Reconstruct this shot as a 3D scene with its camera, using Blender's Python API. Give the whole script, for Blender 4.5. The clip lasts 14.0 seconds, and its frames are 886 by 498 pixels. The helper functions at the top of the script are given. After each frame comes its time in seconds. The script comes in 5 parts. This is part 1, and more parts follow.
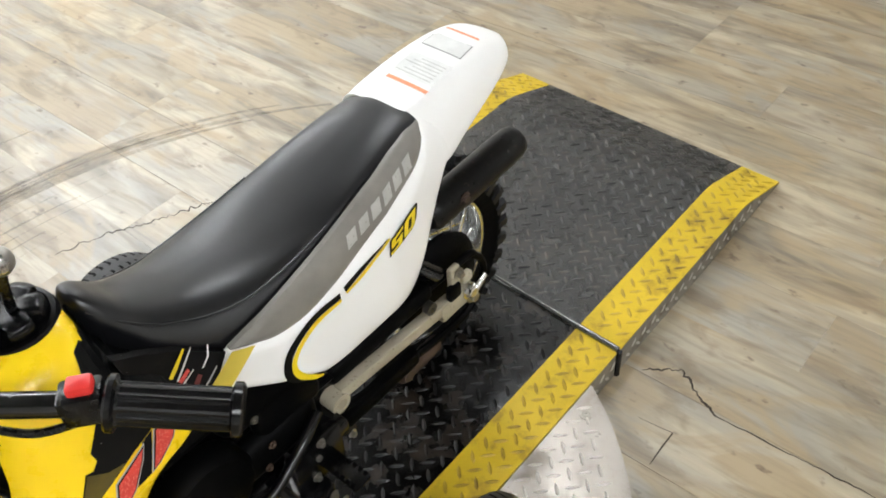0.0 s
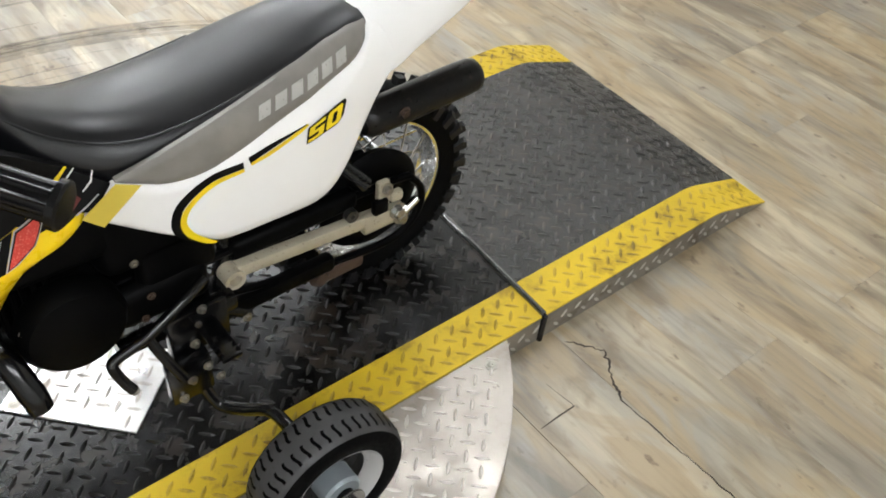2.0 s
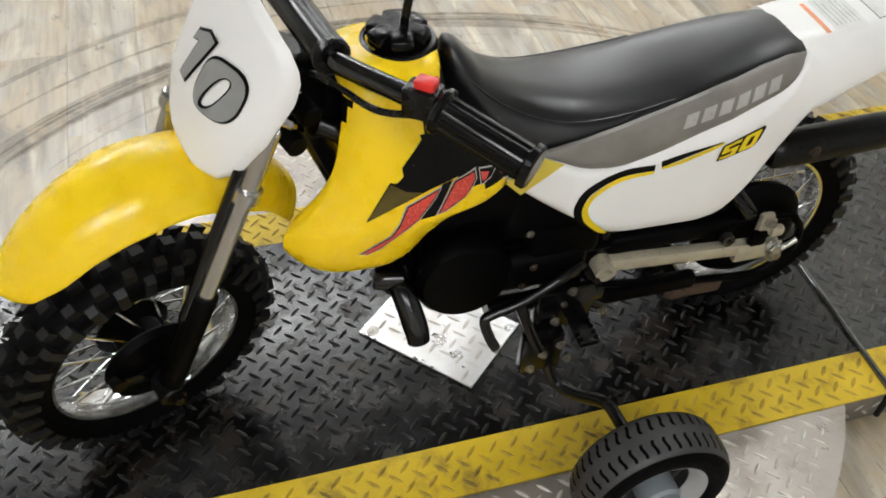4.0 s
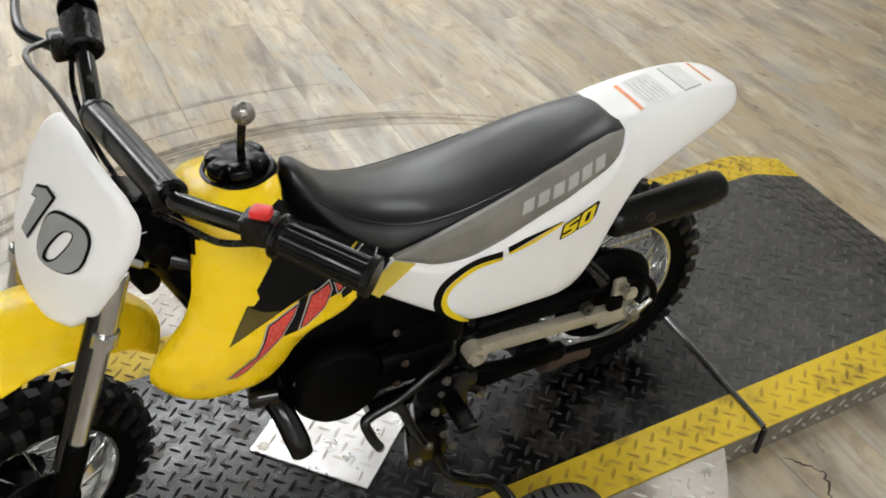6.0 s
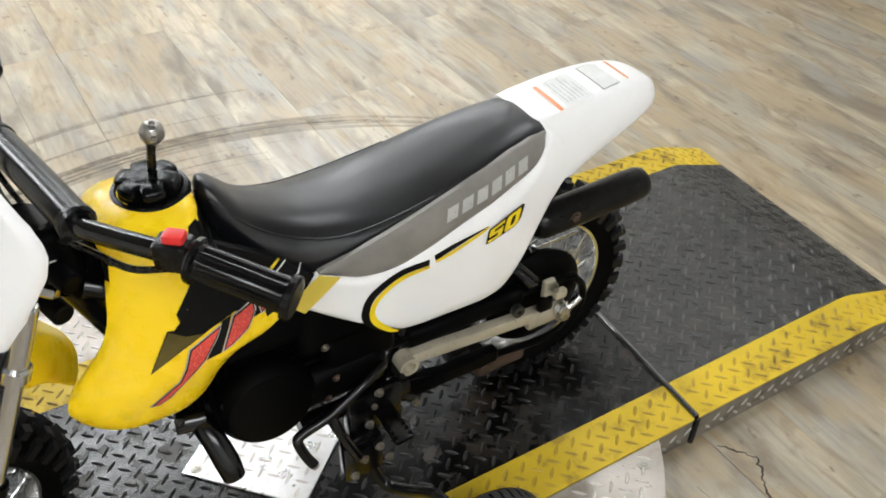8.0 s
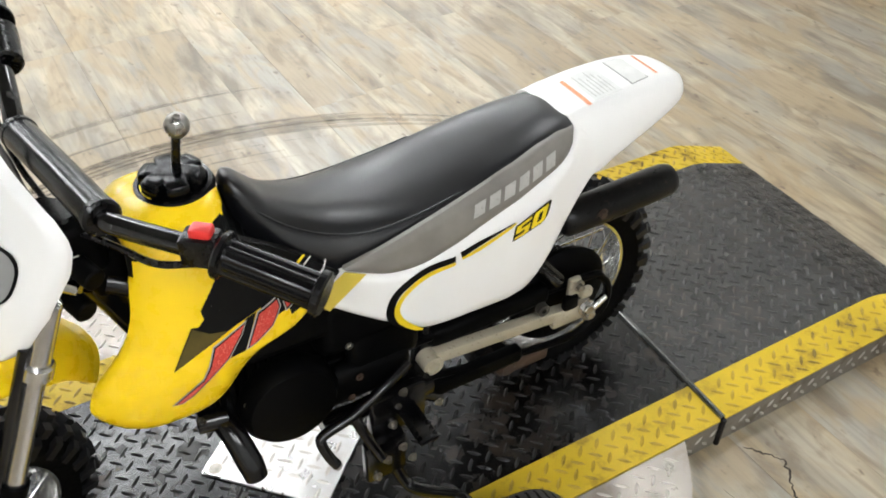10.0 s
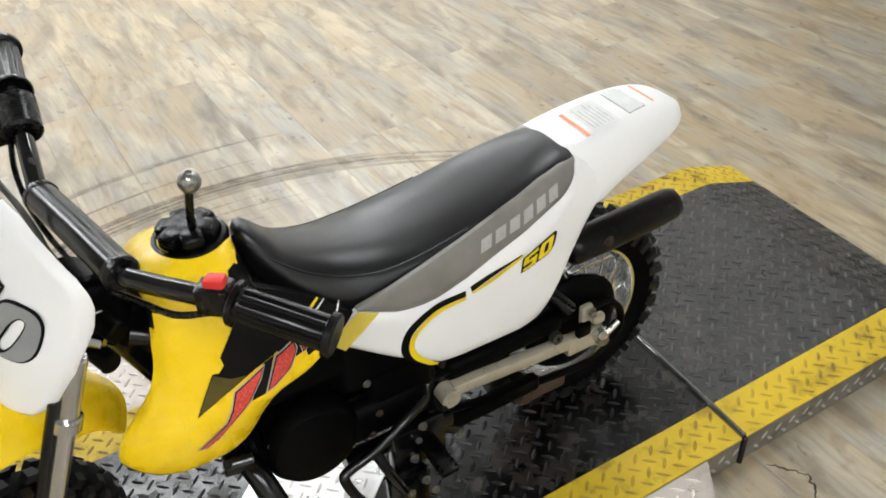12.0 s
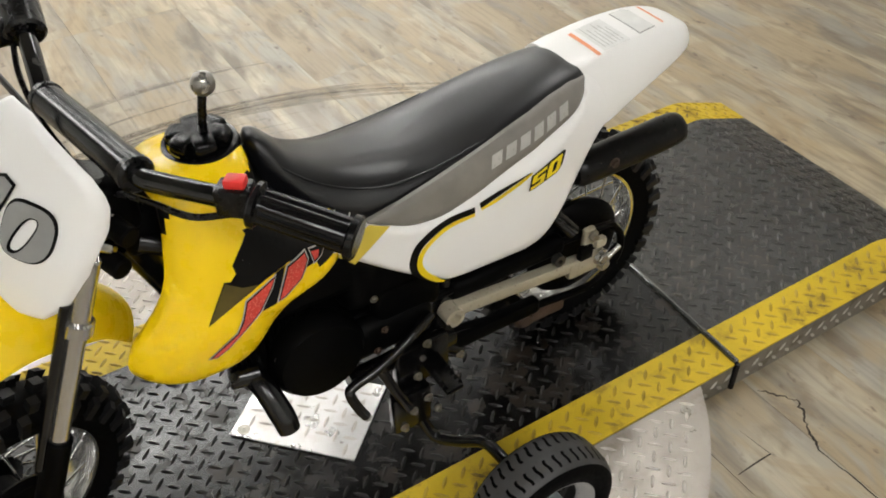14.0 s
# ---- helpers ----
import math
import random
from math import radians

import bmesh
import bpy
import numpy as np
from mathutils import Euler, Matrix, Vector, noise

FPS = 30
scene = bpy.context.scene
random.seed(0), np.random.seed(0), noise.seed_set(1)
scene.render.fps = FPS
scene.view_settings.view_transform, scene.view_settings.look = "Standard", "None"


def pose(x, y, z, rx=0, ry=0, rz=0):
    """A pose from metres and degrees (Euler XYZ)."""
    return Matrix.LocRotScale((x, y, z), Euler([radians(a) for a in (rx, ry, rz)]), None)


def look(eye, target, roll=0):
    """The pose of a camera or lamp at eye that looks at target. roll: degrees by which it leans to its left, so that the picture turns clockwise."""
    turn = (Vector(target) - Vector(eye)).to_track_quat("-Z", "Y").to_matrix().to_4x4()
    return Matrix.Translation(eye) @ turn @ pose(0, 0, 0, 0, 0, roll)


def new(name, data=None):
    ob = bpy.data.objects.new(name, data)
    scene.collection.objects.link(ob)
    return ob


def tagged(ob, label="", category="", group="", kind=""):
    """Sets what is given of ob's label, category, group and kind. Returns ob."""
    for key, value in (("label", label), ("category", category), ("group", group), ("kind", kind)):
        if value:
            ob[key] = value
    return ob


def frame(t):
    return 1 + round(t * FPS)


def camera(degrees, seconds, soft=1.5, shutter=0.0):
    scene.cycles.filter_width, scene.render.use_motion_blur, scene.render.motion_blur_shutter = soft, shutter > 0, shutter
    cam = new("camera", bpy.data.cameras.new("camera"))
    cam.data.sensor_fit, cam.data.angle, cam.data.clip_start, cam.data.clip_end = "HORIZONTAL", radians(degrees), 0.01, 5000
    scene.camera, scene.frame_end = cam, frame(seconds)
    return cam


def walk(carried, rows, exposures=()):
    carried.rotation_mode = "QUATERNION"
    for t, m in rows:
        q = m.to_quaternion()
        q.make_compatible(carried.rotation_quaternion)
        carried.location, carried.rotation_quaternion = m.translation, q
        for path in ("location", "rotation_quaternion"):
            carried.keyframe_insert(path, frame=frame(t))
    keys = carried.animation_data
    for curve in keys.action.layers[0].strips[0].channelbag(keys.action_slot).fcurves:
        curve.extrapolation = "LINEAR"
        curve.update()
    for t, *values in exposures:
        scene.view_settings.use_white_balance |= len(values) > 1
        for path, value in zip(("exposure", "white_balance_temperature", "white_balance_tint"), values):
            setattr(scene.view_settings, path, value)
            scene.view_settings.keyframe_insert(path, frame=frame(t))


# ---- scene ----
cam = camera(51.6, 14.0, 1.8)
# seconds, eye, target, roll
PATH = [
    (0, (-0.854, -0.454, 1.188), (0.2, 0.552, -0.181), -5.5),
    (0.5, (-0.893, -0.588, 1.232), (0.159, 0.504, -0.072), -0.3),
    (1, (-0.818, -0.6, 1.202), (0.225, 0.621, 0.01), -1.2),
    (1.5, (-0.777, -0.61, 1.145), (0.191, 0.523, -0.188), 2.8),
    (2, (-0.777, -0.626, 1.119), (0.183, 0.459, -0.261), 4.6),
    (2.5, (-0.818, -0.628, 1.115), (0.032, 0.549, -0.26), 4.7),
    (3, (-0.902, -0.603, 1.109), (-0.283, 0.68, -0.295), 6.5),
    (3.2, (-0.925, -0.597, 1.107), (-0.384, 0.718, -0.3), 7.2),
    (5.3, (-0.922, -0.617, 1.162), (-0.405, 0.812, -0.138), -0.5),
    (5.5, (-0.91, -0.629, 1.161), (-0.348, 0.799, -0.121), -0.7),
    (6, (-0.877, -0.631, 1.171), (-0.183, 0.771, -0.075), 0.4),
    (6.5, (-0.86, -0.627, 1.174), (-0.086, 0.719, -0.087), 0.5),
    (7, (-0.856, -0.622, 1.176), (-0.055, 0.719, -0.075), 1.3),
    (9.5, (-0.855, -0.604, 1.164), (-0.025, 0.707, -0.098), 0.1),
    (10, (-0.867, -0.596, 1.158), (-0.069, 0.745, -0.093), 0.5),
    (10.5, (-0.861, -0.595, 1.163), (-0.061, 0.728, -0.106), 0.7),
    (11, (-0.862, -0.602, 1.17), (-0.062, 0.737, -0.081), 0.5),
    (11.5, (-0.862, -0.613, 1.181), (-0.099, 0.806, -0.004), -4.1),
    (12, (-0.859, -0.626, 1.181), (-0.089, 0.781, -0.014), -3.9),
    (12.5, (-0.852, -0.621, 1.176), (-0.083, 0.751, -0.059), -3.0),
    (13, (-0.848, -0.613, 1.157), (-0.056, 0.683, -0.143), -0.3),
    (13.5, (-0.858, -0.604, 1.12), (-0.068, 0.576, -0.288), 1.9),
    (14, (-0.913, -0.617, 1.147), (-0.123, 0.697, -0.136), -1.6),
]
EXPOSURES = [(0.0, 0.01, 6260, 10), (1.0, -0.03, 6260, 10), (2.0, 0.01, 6260, 10), (2.5, -0.03, 6260, 10), (3.0, -0.15, 6310, 10), (5.5, -0.44, 6410, 10), (6.0, -0.36, 6360, 10), (7.0, -0.23, 6260, 10),
             (9.5, -0.01, 6260, 10), (11.5, -0.13, 6260, 10), (12.5, -0.19, 6360, 10), (13.0, -0.32, 6560, 10), (13.5, -0.36, 6960, 10), (14.0, -0.40, 6660, 10)]
walk(cam, [(t, look(eye, target, roll)) for t, eye, target, roll in PATH], EXPOSURES)

# ---------------------------------------------------------------- world and exposure
world = bpy.data.worlds.new("showroom_world")
scene.world = world
world.use_nodes = True
world.node_tree.nodes["Background"].inputs[0].default_value = (0.9, 0.95, 1.0, 1)
world.node_tree.nodes["Background"].inputs[1].default_value = 0.02


# ---------------------------------------------------------------- materials
class Mat:
    """A small builder of node materials."""

    def __init__(self, name):
        self.m = bpy.data.materials.new(name)
        self.m.use_nodes = True
        self.t = self.m.node_tree
        self.b = self.t.nodes["Principled BSDF"]
        self.co = None

    def node(self, kind, **kw):
        n = self.t.nodes.new(kind)
        for k, v in kw.items():
            if k == "operation":
                n.operation = v
            elif k == "data_type":
                n.data_type = v
            elif k == "blend_type":
                n.blend_type = v
            else:
                self.set(n.inputs[k], v)
        return n

    def set(self, sock, v):
        if isinstance(v, bpy.types.NodeSocket):
            self.t.links.new(v, sock)
        else:
            sock.default_value = v

    def coords(self, scale=(1, 1, 1), space="Object"):
        co = self.node("ShaderNodeTexCoord").outputs[space]
        mp = self.node("ShaderNodeMapping")
        self.t.links.new(co, mp.inputs["Vector"])
        mp.inputs["Scale"].default_value = scale
        return mp.outputs[0]

    def noise(self, size, detail=4.0, scale=(1, 1, 1), rough=0.55, dist=0.0, vec=None):
        n = self.node("ShaderNodeTexNoise")
        self.t.links.new(vec or self.coords(scale), n.inputs["Vector"])
        n.inputs["Scale"].default_value = 1.0 / size
        n.inputs["Detail"].default_value = detail
        n.inputs["Roughness"].default_value = rough
        n.inputs["Distortion"].default_value = dist
        return n.outputs[0]

    def ramp(self, fac, *stops):
        r = self.node("ShaderNodeValToRGB")
        self.t.links.new(fac, r.inputs[0])
        e = r.color_ramp.elements
        while len(e) < len(stops):
            e.new(0.5)
        for el, (p, c) in zip(e, stops):
            el.position = p
            el.color = (c, c, c, 1) if isinstance(c, (int, float)) else (*c, 1)
        return r.outputs[0]

    def mix(self, fac, a, b, mode="MIX"):
        n = self.node("ShaderNodeMix", data_type="RGBA", blend_type=mode)
        for s, v in ((n.inputs[0], fac), (n.inputs[6], a), (n.inputs[7], b)):
            if isinstance(v, tuple) and len(v) == 3:
                v = (*v, 1)
            self.set(s, v)
        return n.outputs[2]

    def math(self, op, a, b=0.0):
        n = self.node("ShaderNodeMath", operation=op)
        self.set(n.inputs[0], a)
        self.set(n.inputs[1], b)
        return n.outputs[0]

    def bump(self, h, strength=0.2, dist=0.001):
        n = self.node("ShaderNodeBump")
        self.t.links.new(h, n.inputs["Height"])
        n.inputs["Strength"].default_value = strength
        n.inputs["Distance"].default_value = dist
        self.t.links.new(n.outputs[0], self.b.inputs["Normal"])
        return self

    def put(self, **kw):
        for k, v in kw.items():
            k = {"color": "Base Color", "rough": "Roughness", "metal": "Metallic", "coat": "Coat Weight", "coat_rough": "Coat Roughness",
                 "spec": "Specular IOR Level", "emit": "Emission Color", "glow": "Emission Strength", "sss": "Subsurface Weight"}[k]
            if isinstance(v, tuple) and len(v) == 3:
                v = (*v, 1)
            self.set(self.b.inputs[k], v)
        return self


def plain(name, color, rough=0.5, metal=0.0, grain=0.12, size=0.02, wear=None, bump=0.1, coat=0.0, spec=0.5, rvar=0.1):
    """A surface with fine grain, soft large stains, uneven gloss and slight relief."""
    m = Mat(name)
    dark = tuple(c * (1 - grain) for c in color)
    lite = tuple(min(1, c * (1 + grain)) for c in color)
    big = m.noise(size * 8, 5)
    fine = m.noise(size, 6)
    col = m.mix(m.ramp(big, (0.3, 0.0), (0.7, 1.0)), dark, lite)
    if wear:
        tone, low, high = wear
        col = m.mix(m.ramp(fine, (low, 0.0), (high, 1.0)), col, tone)
    rg = m.ramp(fine, (0.25, max(0.02, rough - rvar)), (0.75, min(1, rough + rvar)))
    m.put(color=col, rough=rg, metal=metal, coat=coat, spec=spec).bump(fine, bump, 0.0006)
    return m.m


M = {}
M["black_plastic"] = plain("black_plastic", (0.0025, 0.0025, 0.0028), 0.27, spec=0.35, grain=0.3, size=0.012, bump=0.04, rvar=0.06, wear=((0.035, 0.034, 0.033), 0.62, 0.8))
M["black_paint"] = plain("black_paint", (0.0025, 0.0025, 0.0028), 0.21, spec=0.4, grain=0.3, size=0.012, bump=0.03, rvar=0.06, wear=((0.03, 0.028, 0.025), 0.68, 0.8))
M["bar_paint"] = plain("bar_paint", (0.0025, 0.0025, 0.0028), 0.13, spec=0.7, grain=0.3, size=0.02, bump=0.06, rvar=0.05, wear=((0.06, 0.058, 0.055), 0.64, 0.76))
M["cap_black"] = plain("cap_black", (0.0018, 0.0018, 0.002), 0.24, spec=0.22, grain=0.2, size=0.02, bump=0.02, rvar=0.04)
M["engine_black"] = plain("engine_black", (0.0012, 0.0012, 0.0013), 0.48, spec=0.05, grain=0.35, size=0.007, bump=0.3, wear=((0.006, 0.005, 0.0045), 0.64, 0.8))
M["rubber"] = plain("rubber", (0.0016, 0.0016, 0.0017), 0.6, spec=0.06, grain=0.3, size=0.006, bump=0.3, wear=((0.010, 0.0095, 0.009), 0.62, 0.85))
# tread blocks: same tyre rubber, lightened so the gaps between look shaded
M["tread_rubber_lit"] = plain("tread_rubber_lit", (0.0065, 0.0065, 0.007), 0.45, spec=0.26, grain=0.3, size=0.006, bump=0.25, wear=((0.016, 0.015, 0.014), 0.6, 0.85))
M["grey_rubber"] = plain("grey_rubber", (0.042, 0.042, 0.043), 0.5, spec=0.4, grain=0.3, size=0.007, bump=0.25, wear=((0.035, 0.033, 0.030), 0.58, 0.8))
M["grip_rubber"] = plain("grip_rubber", (0.0022, 0.0022, 0.0025), 0.23, spec=0.32, grain=0.2, size=0.02, bump=0.02, rvar=0.05)
M["white_plastic"] = plain("white_plastic", (0.86, 0.85, 0.835), 0.32, grain=0.02, size=0.02, bump=0.02, coat=0.1, rvar=0.02)
M["yellow_plastic"] = plain("yellow_plastic", (0.92, 0.625, 0.007), 0.28, spec=0.4, grain=0.04, size=0.02, bump=0.04, wear=((0.66, 0.40, 0.02), 0.72, 0.9), coat=0.06, rvar=0.03)
M["pale_yellow"] = plain("pale_yellow", (0.66, 0.51, 0.07), 0.35, grain=0.08, size=0.01, bump=0.05)
M["chrome"] = plain("chrome", (0.62, 0.62, 0.61), 0.14, metal=1.0, grain=0.1, size=0.006, bump=0.05, wear=((0.28, 0.24, 0.2), 0.62, 0.72))
M["rim_chrome"] = plain("rim_chrome", (0.58, 0.58, 0.575), 0.17, metal=0.9, grain=0.08, size=0.02, bump=0.01, wear=((0.40, 0.35, 0.27), 0.70, 0.85))
M["zinc"] = plain("zinc", (0.36, 0.34, 0.30), 0.38, metal=1.0, grain=0.2, size=0.003, bump=0.2, wear=((0.18, 0.12, 0.07), 0.6, 0.75))
M["swing_paint"] = plain("swing_paint", (0.40, 0.36, 0.27), 0.34, metal=0.25, grain=0.12, size=0.006, bump=0.15, wear=((0.12, 0.10, 0.08), 0.64, 0.72))
M["rim_silver"] = plain("rim_silver", (0.40, 0.40, 0.40), 0.35, metal=0.3, grain=0.08, size=0.01, bump=0.04)
M["hub_grey"] = plain("hub_grey", (0.24, 0.27, 0.29), 0.35, metal=0.3, grain=0.12, size=0.008, bump=0.05)
M["fork_grey"] = plain("fork_grey", (0.36, 0.345, 0.32), 0.3, metal=0.85, grain=0.10, size=0.012, bump=0.04)
M["fork_chrome"] = plain("fork_chrome", (0.50, 0.49, 0.47), 0.2, metal=0.9, grain=0.06, size=0.05, bump=0.0, rvar=0.03)
M["rubbed_steel"] = plain("rubbed_steel", (0.20, 0.20, 0.195), 0.15, metal=0.9, grain=0.3, size=0.02, bump=0.02)
M["dark_steel"] = plain("dark_steel", (0.09, 0.088, 0.085), 0.35, metal=0.8, grain=0.2, size=0.004, bump=0.1)
M["rust_brown"] = plain("rust_brown", (0.040, 0.022, 0.013), 0.7, grain=0.4, size=0.006, bump=0.3)
M["muffler_black"] = plain("muffler_black", (0.0045, 0.0042, 0.004), 0.34, spec=0.18, grain=0.4, size=0.008, bump=0.2, wear=((0.035, 0.024, 0.017), 0.62, 0.8))
M["red_plastic"] = plain("red_plastic", (0.72, 0.035, 0.03), 0.35, grain=0.08, size=0.004)
M["red_decal"] = plain("red_decal", (0.62, 0.05, 0.035), 0.4, grain=0.15, size=0.002, wear=((0.75, 0.16, 0.12), 0.55, 0.6))
M["dark_red_decal"] = plain("dark_red_decal", (0.10, 0.012, 0.010), 0.4, grain=0.3, size=0.002)
M["orange_decal"] = plain("orange_decal", (0.80, 0.30, 0.15), 0.4, grain=0.1, size=0.002, wear=((0.7, 0.6, 0.5), 0.62, 0.7))
M["black_decal"] = plain("black_decal", (0.003, 0.003, 0.0032), 0.38, spec=0.15, grain=0.2, size=0.003, wear=((0.6, 0.6, 0.58), 0.73, 0.76))
M["grey_decal"] = plain("grey_decal", (0.27, 0.27, 0.265), 0.4, grain=0.08, size=0.004)
M["light_grey_decal"] = plain("light_grey_decal", (0.50, 0.49, 0.47), 0.45, grain=0.1, size=0.003)
M["label_grey"] = plain("label_grey", (0.72, 0.72, 0.70), 0.4, grain=0.08, size=0.003)
M["olive_decal"] = plain("olive_decal", (0.085, 0.060, 0.005), 0.4, grain=0.3, size=0.003)
M["faded_print"] = plain("faded_print", (0.43, 0.42, 0.40), 0.5, grain=0.12, size=0.004, wear=((0.24, 0.225, 0.20), 0.60, 0.72))
M["yellow_decal"] = plain("yellow_decal", (0.80, 0.60, 0.01), 0.35, grain=0.05, size=0.004)
M["white_board"] = plain("white_board", (0.78, 0.78, 0.76), 0.45, grain=0.04, size=0.03)
M["wall_paint"] = plain("wall_paint", (0.72, 0.72, 0.70), 0.8, grain=0.05, size=0.05)
M["white_wall"] = plain("white_wall", (0.84, 0.84, 0.82), 0.7, grain=0.04, size=0.05)
M["ceiling_paint"] = plain("ceiling_paint", (0.26, 0.26, 0.255), 0.85, grain=0.04, size=0.05)
M["crack_dark"] = plain("crack_dark", (0.035, 0.026, 0.018), 0.9, grain=0.3, size=0.004)


def vinyl(name, seat_tone):
    """Seat vinyl: fine pebble grain over soft wear."""
    m = Mat(name)
    pebble = m.node("ShaderNodeTexVoronoi")
    m.t.links.new(m.coords(), pebble.inputs["Vector"])
    pebble.inputs["Scale"].default_value = 900
    big = m.noise(0.06, 4)
    col = m.mix(m.ramp(big, (0.3, 0.0), (0.75, 1.0)), tuple(c * 0.85 for c in seat_tone), tuple(c * 1.25 for c in seat_tone))
    m.put(color=col, rough=m.ramp(big, (0.3, 0.29), (0.7, 0.38)), spec=0.52).bump(pebble.outputs["Distance"], 0.12, 0.0005)
    return m.m


M["seat_vinyl"] = vinyl("seat_vinyl", (0.0045, 0.0045, 0.0055))
M["grey_vinyl"] = vinyl("grey_vinyl", (0.19, 0.178, 0.16))


def plate_paint(name, paint, under, gloss, worn, metal=0.0, spec=0.5):
    """Painted tread plate: worn to the under-tone in patches, scuffed and stained."""
    m = Mat(name)
    big, mid, fine = m.noise(0.22, 5), m.noise(0.045, 6, rough=0.65), m.noise(0.006, 5)
    tone = m.mix(m.ramp(big, (0.35, 0.0), (0.7, 1.0)), paint, tuple(c * 0.72 for c in paint))
    mask = m.math("MULTIPLY", m.ramp(mid, (worn, 0.0), (worn + 0.14, 1.0)), m.ramp(big, (0.3, 0.15), (0.65, 1.0)))
    col = m.mix(mask, tone, under)
    col = m.mix(m.ramp(fine, (0.6, 0.0), (0.8, 0.35)), col, under)
    rub = m.math("ADD", m.ramp(mid, (0.3, gloss - 0.08), (0.75, gloss + 0.16)), m.math("MULTIPLY", mask, 0.18))
    m.put(color=col, rough=rub, metal=metal, spec=spec).bump(m.noise(0.012, 6), 0.22, 0.0008)
    return m.m


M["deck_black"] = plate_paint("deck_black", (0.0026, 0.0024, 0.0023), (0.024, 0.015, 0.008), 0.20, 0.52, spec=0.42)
# ramp and its lugs: the deck's black, lightened for light off the wall
M["ramp_black_lit"] = plate_paint("ramp_black_lit", (0.0085, 0.0080, 0.0074), (0.034, 0.027, 0.019), 0.24, 0.54, spec=0.75)
M["ramp_lug_lit"] = plate_paint("ramp_lug_lit", (0.014, 0.013, 0.012), (0.075, 0.064, 0.050), 0.34, 0.46, spec=0.65)
M["deck_yellow"] = plate_paint("deck_yellow", (0.66, 0.46, 0.018), (0.22, 0.14, 0.025), 0.46, 0.52, spec=0.3)
M["alu_plate"] = plate_paint("alu_plate", (0.35, 0.315, 0.280), (0.20, 0.165, 0.135), 0.34, 0.52, metal=0.65)
M["cover_alu"] = plate_paint("cover_alu", (0.78, 0.77, 0.76), (0.60, 0.56, 0.52), 0.29, 0.50, metal=0.75)
M["lug_alu"] = plate_paint("lug_alu", (0.68, 0.64, 0.60), (0.46, 0.41, 0.37), 0.55, 0.54, metal=0.35)
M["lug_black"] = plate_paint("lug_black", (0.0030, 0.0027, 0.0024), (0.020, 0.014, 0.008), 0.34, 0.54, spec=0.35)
M["lug_yellow"] = plate_paint("lug_yellow", (0.48, 0.320, 0.014), (0.12, 0.080, 0.020), 0.42, 0.46, spec=0.4)
M["side_alu"] = plate_paint("side_alu", (0.20, 0.18, 0.15), (0.11, 0.085, 0.06), 0.45, 0.5, metal=0.3)
M["lug_side"] = plate_paint("lug_side", (0.55, 0.53, 0.50), (0.35, 0.32, 0.28), 0.35, 0.55, metal=0.7)


def floor_material():
    """Pale washed-oak vinyl planks: long streaks, grey and honey tones, knots."""
    m = Mat("vinyl_plank")
    rnd = m.node("ShaderNodeObjectInfo").outputs["Random"]
    co = m.node("ShaderNodeTexCoord").outputs["Object"]
    shift = m.node("ShaderNodeCombineXYZ")
    m.set(shift.inputs[0], m.math("MULTIPLY", rnd, 37.0))
    m.set(shift.inputs[1], m.math("MULTIPLY", rnd, 91.0))
    add = m.node("ShaderNodeVectorMath", operation="ADD")
    m.t.links.new(co, add.inputs[0])
    m.t.links.new(shift.outputs[0], add.inputs[1])

    def streak(sx, sy, size, detail=5.0, dist=0.0):
        mp = m.node("ShaderNodeMapping")
        m.t.links.new(add.outputs[0], mp.inputs["Vector"])
        mp.inputs["Scale"].default_value = (sx, sy, 1)
        return m.noise(size, detail, vec=mp.outputs[0], dist=dist)

    broad = streak(1, 0.20, 0.085, 4, 0.8)
    grain = streak(1, 0.06, 0.011, 6, 0.3)
    patch = streak(1, 0.32, 0.15, 5, 0.9)
    honey = streak(1, 0.38, 0.10, 5, 0.9)
    brown = streak(1, 0.30, 0.055, 5, 1.0)
    knot = streak(1, 0.55, 0.030, 3)
    col = m.mix(m.ramp(broad, (0.34, 0.0), (0.60, 1.0)), (0.145, 0.122, 0.088), (0.45, 0.397, 0.305))
    col = m.mix(m.ramp(patch, (0.46, 0.0), (0.64, 0.8)), col, (0.31, 0.30, 0.275))
    col = m.mix(m.ramp(honey, (0.47, 0.0), (0.60, 0.85)), col, (0.355, 0.280, 0.175))
    col = m.mix(m.ramp(brown, (0.53, 0.0), (0.68, 0.58)), col, (0.15, 0.108, 0.060))
    col = m.mix(m.ramp(grain, (0.34, 0.30), (0.52, 0.0)), col, (0.12, 0.10, 0.07))
    col = m.mix(m.ramp(knot, (0.64, 0.0), (0.74, 0.80)), col, (0.085, 0.05, 0.026))
    tint = m.ramp(rnd, (0.0, (0.84, 0.82, 0.80)), (0.25, (1.08, 1.08, 1.07)), (0.5, (1.0, 0.96, 0.87)), (0.75, (0.93, 0.93, 0.94)), (1.0, (1.15, 1.14, 1.10)))
    col = m.mix(1.0, m.mix(1.0, col, tint, "MULTIPLY"), (0.94, 0.905, 0.855), "MULTIPLY")
    m.put(color=col, rough=m.ramp(patch, (0.3, 0.31), (0.7, 0.42)), spec=0.9).bump(grain, 0.15, 0.0006)
    return m.m


M["vinyl_plank"] = floor_material()


def scuff(name, color, low, high, most):
    """Rubbed-off rubber: patchy, and clear in between."""
    m = Mat(name)
    n = m.noise(0.05, 6, rough=0.7)
    m.put(color=color, rough=0.55)
    m.set(m.b.inputs["Alpha"], m.ramp(n, (low, 0.0), (high, most)))
    return m.m


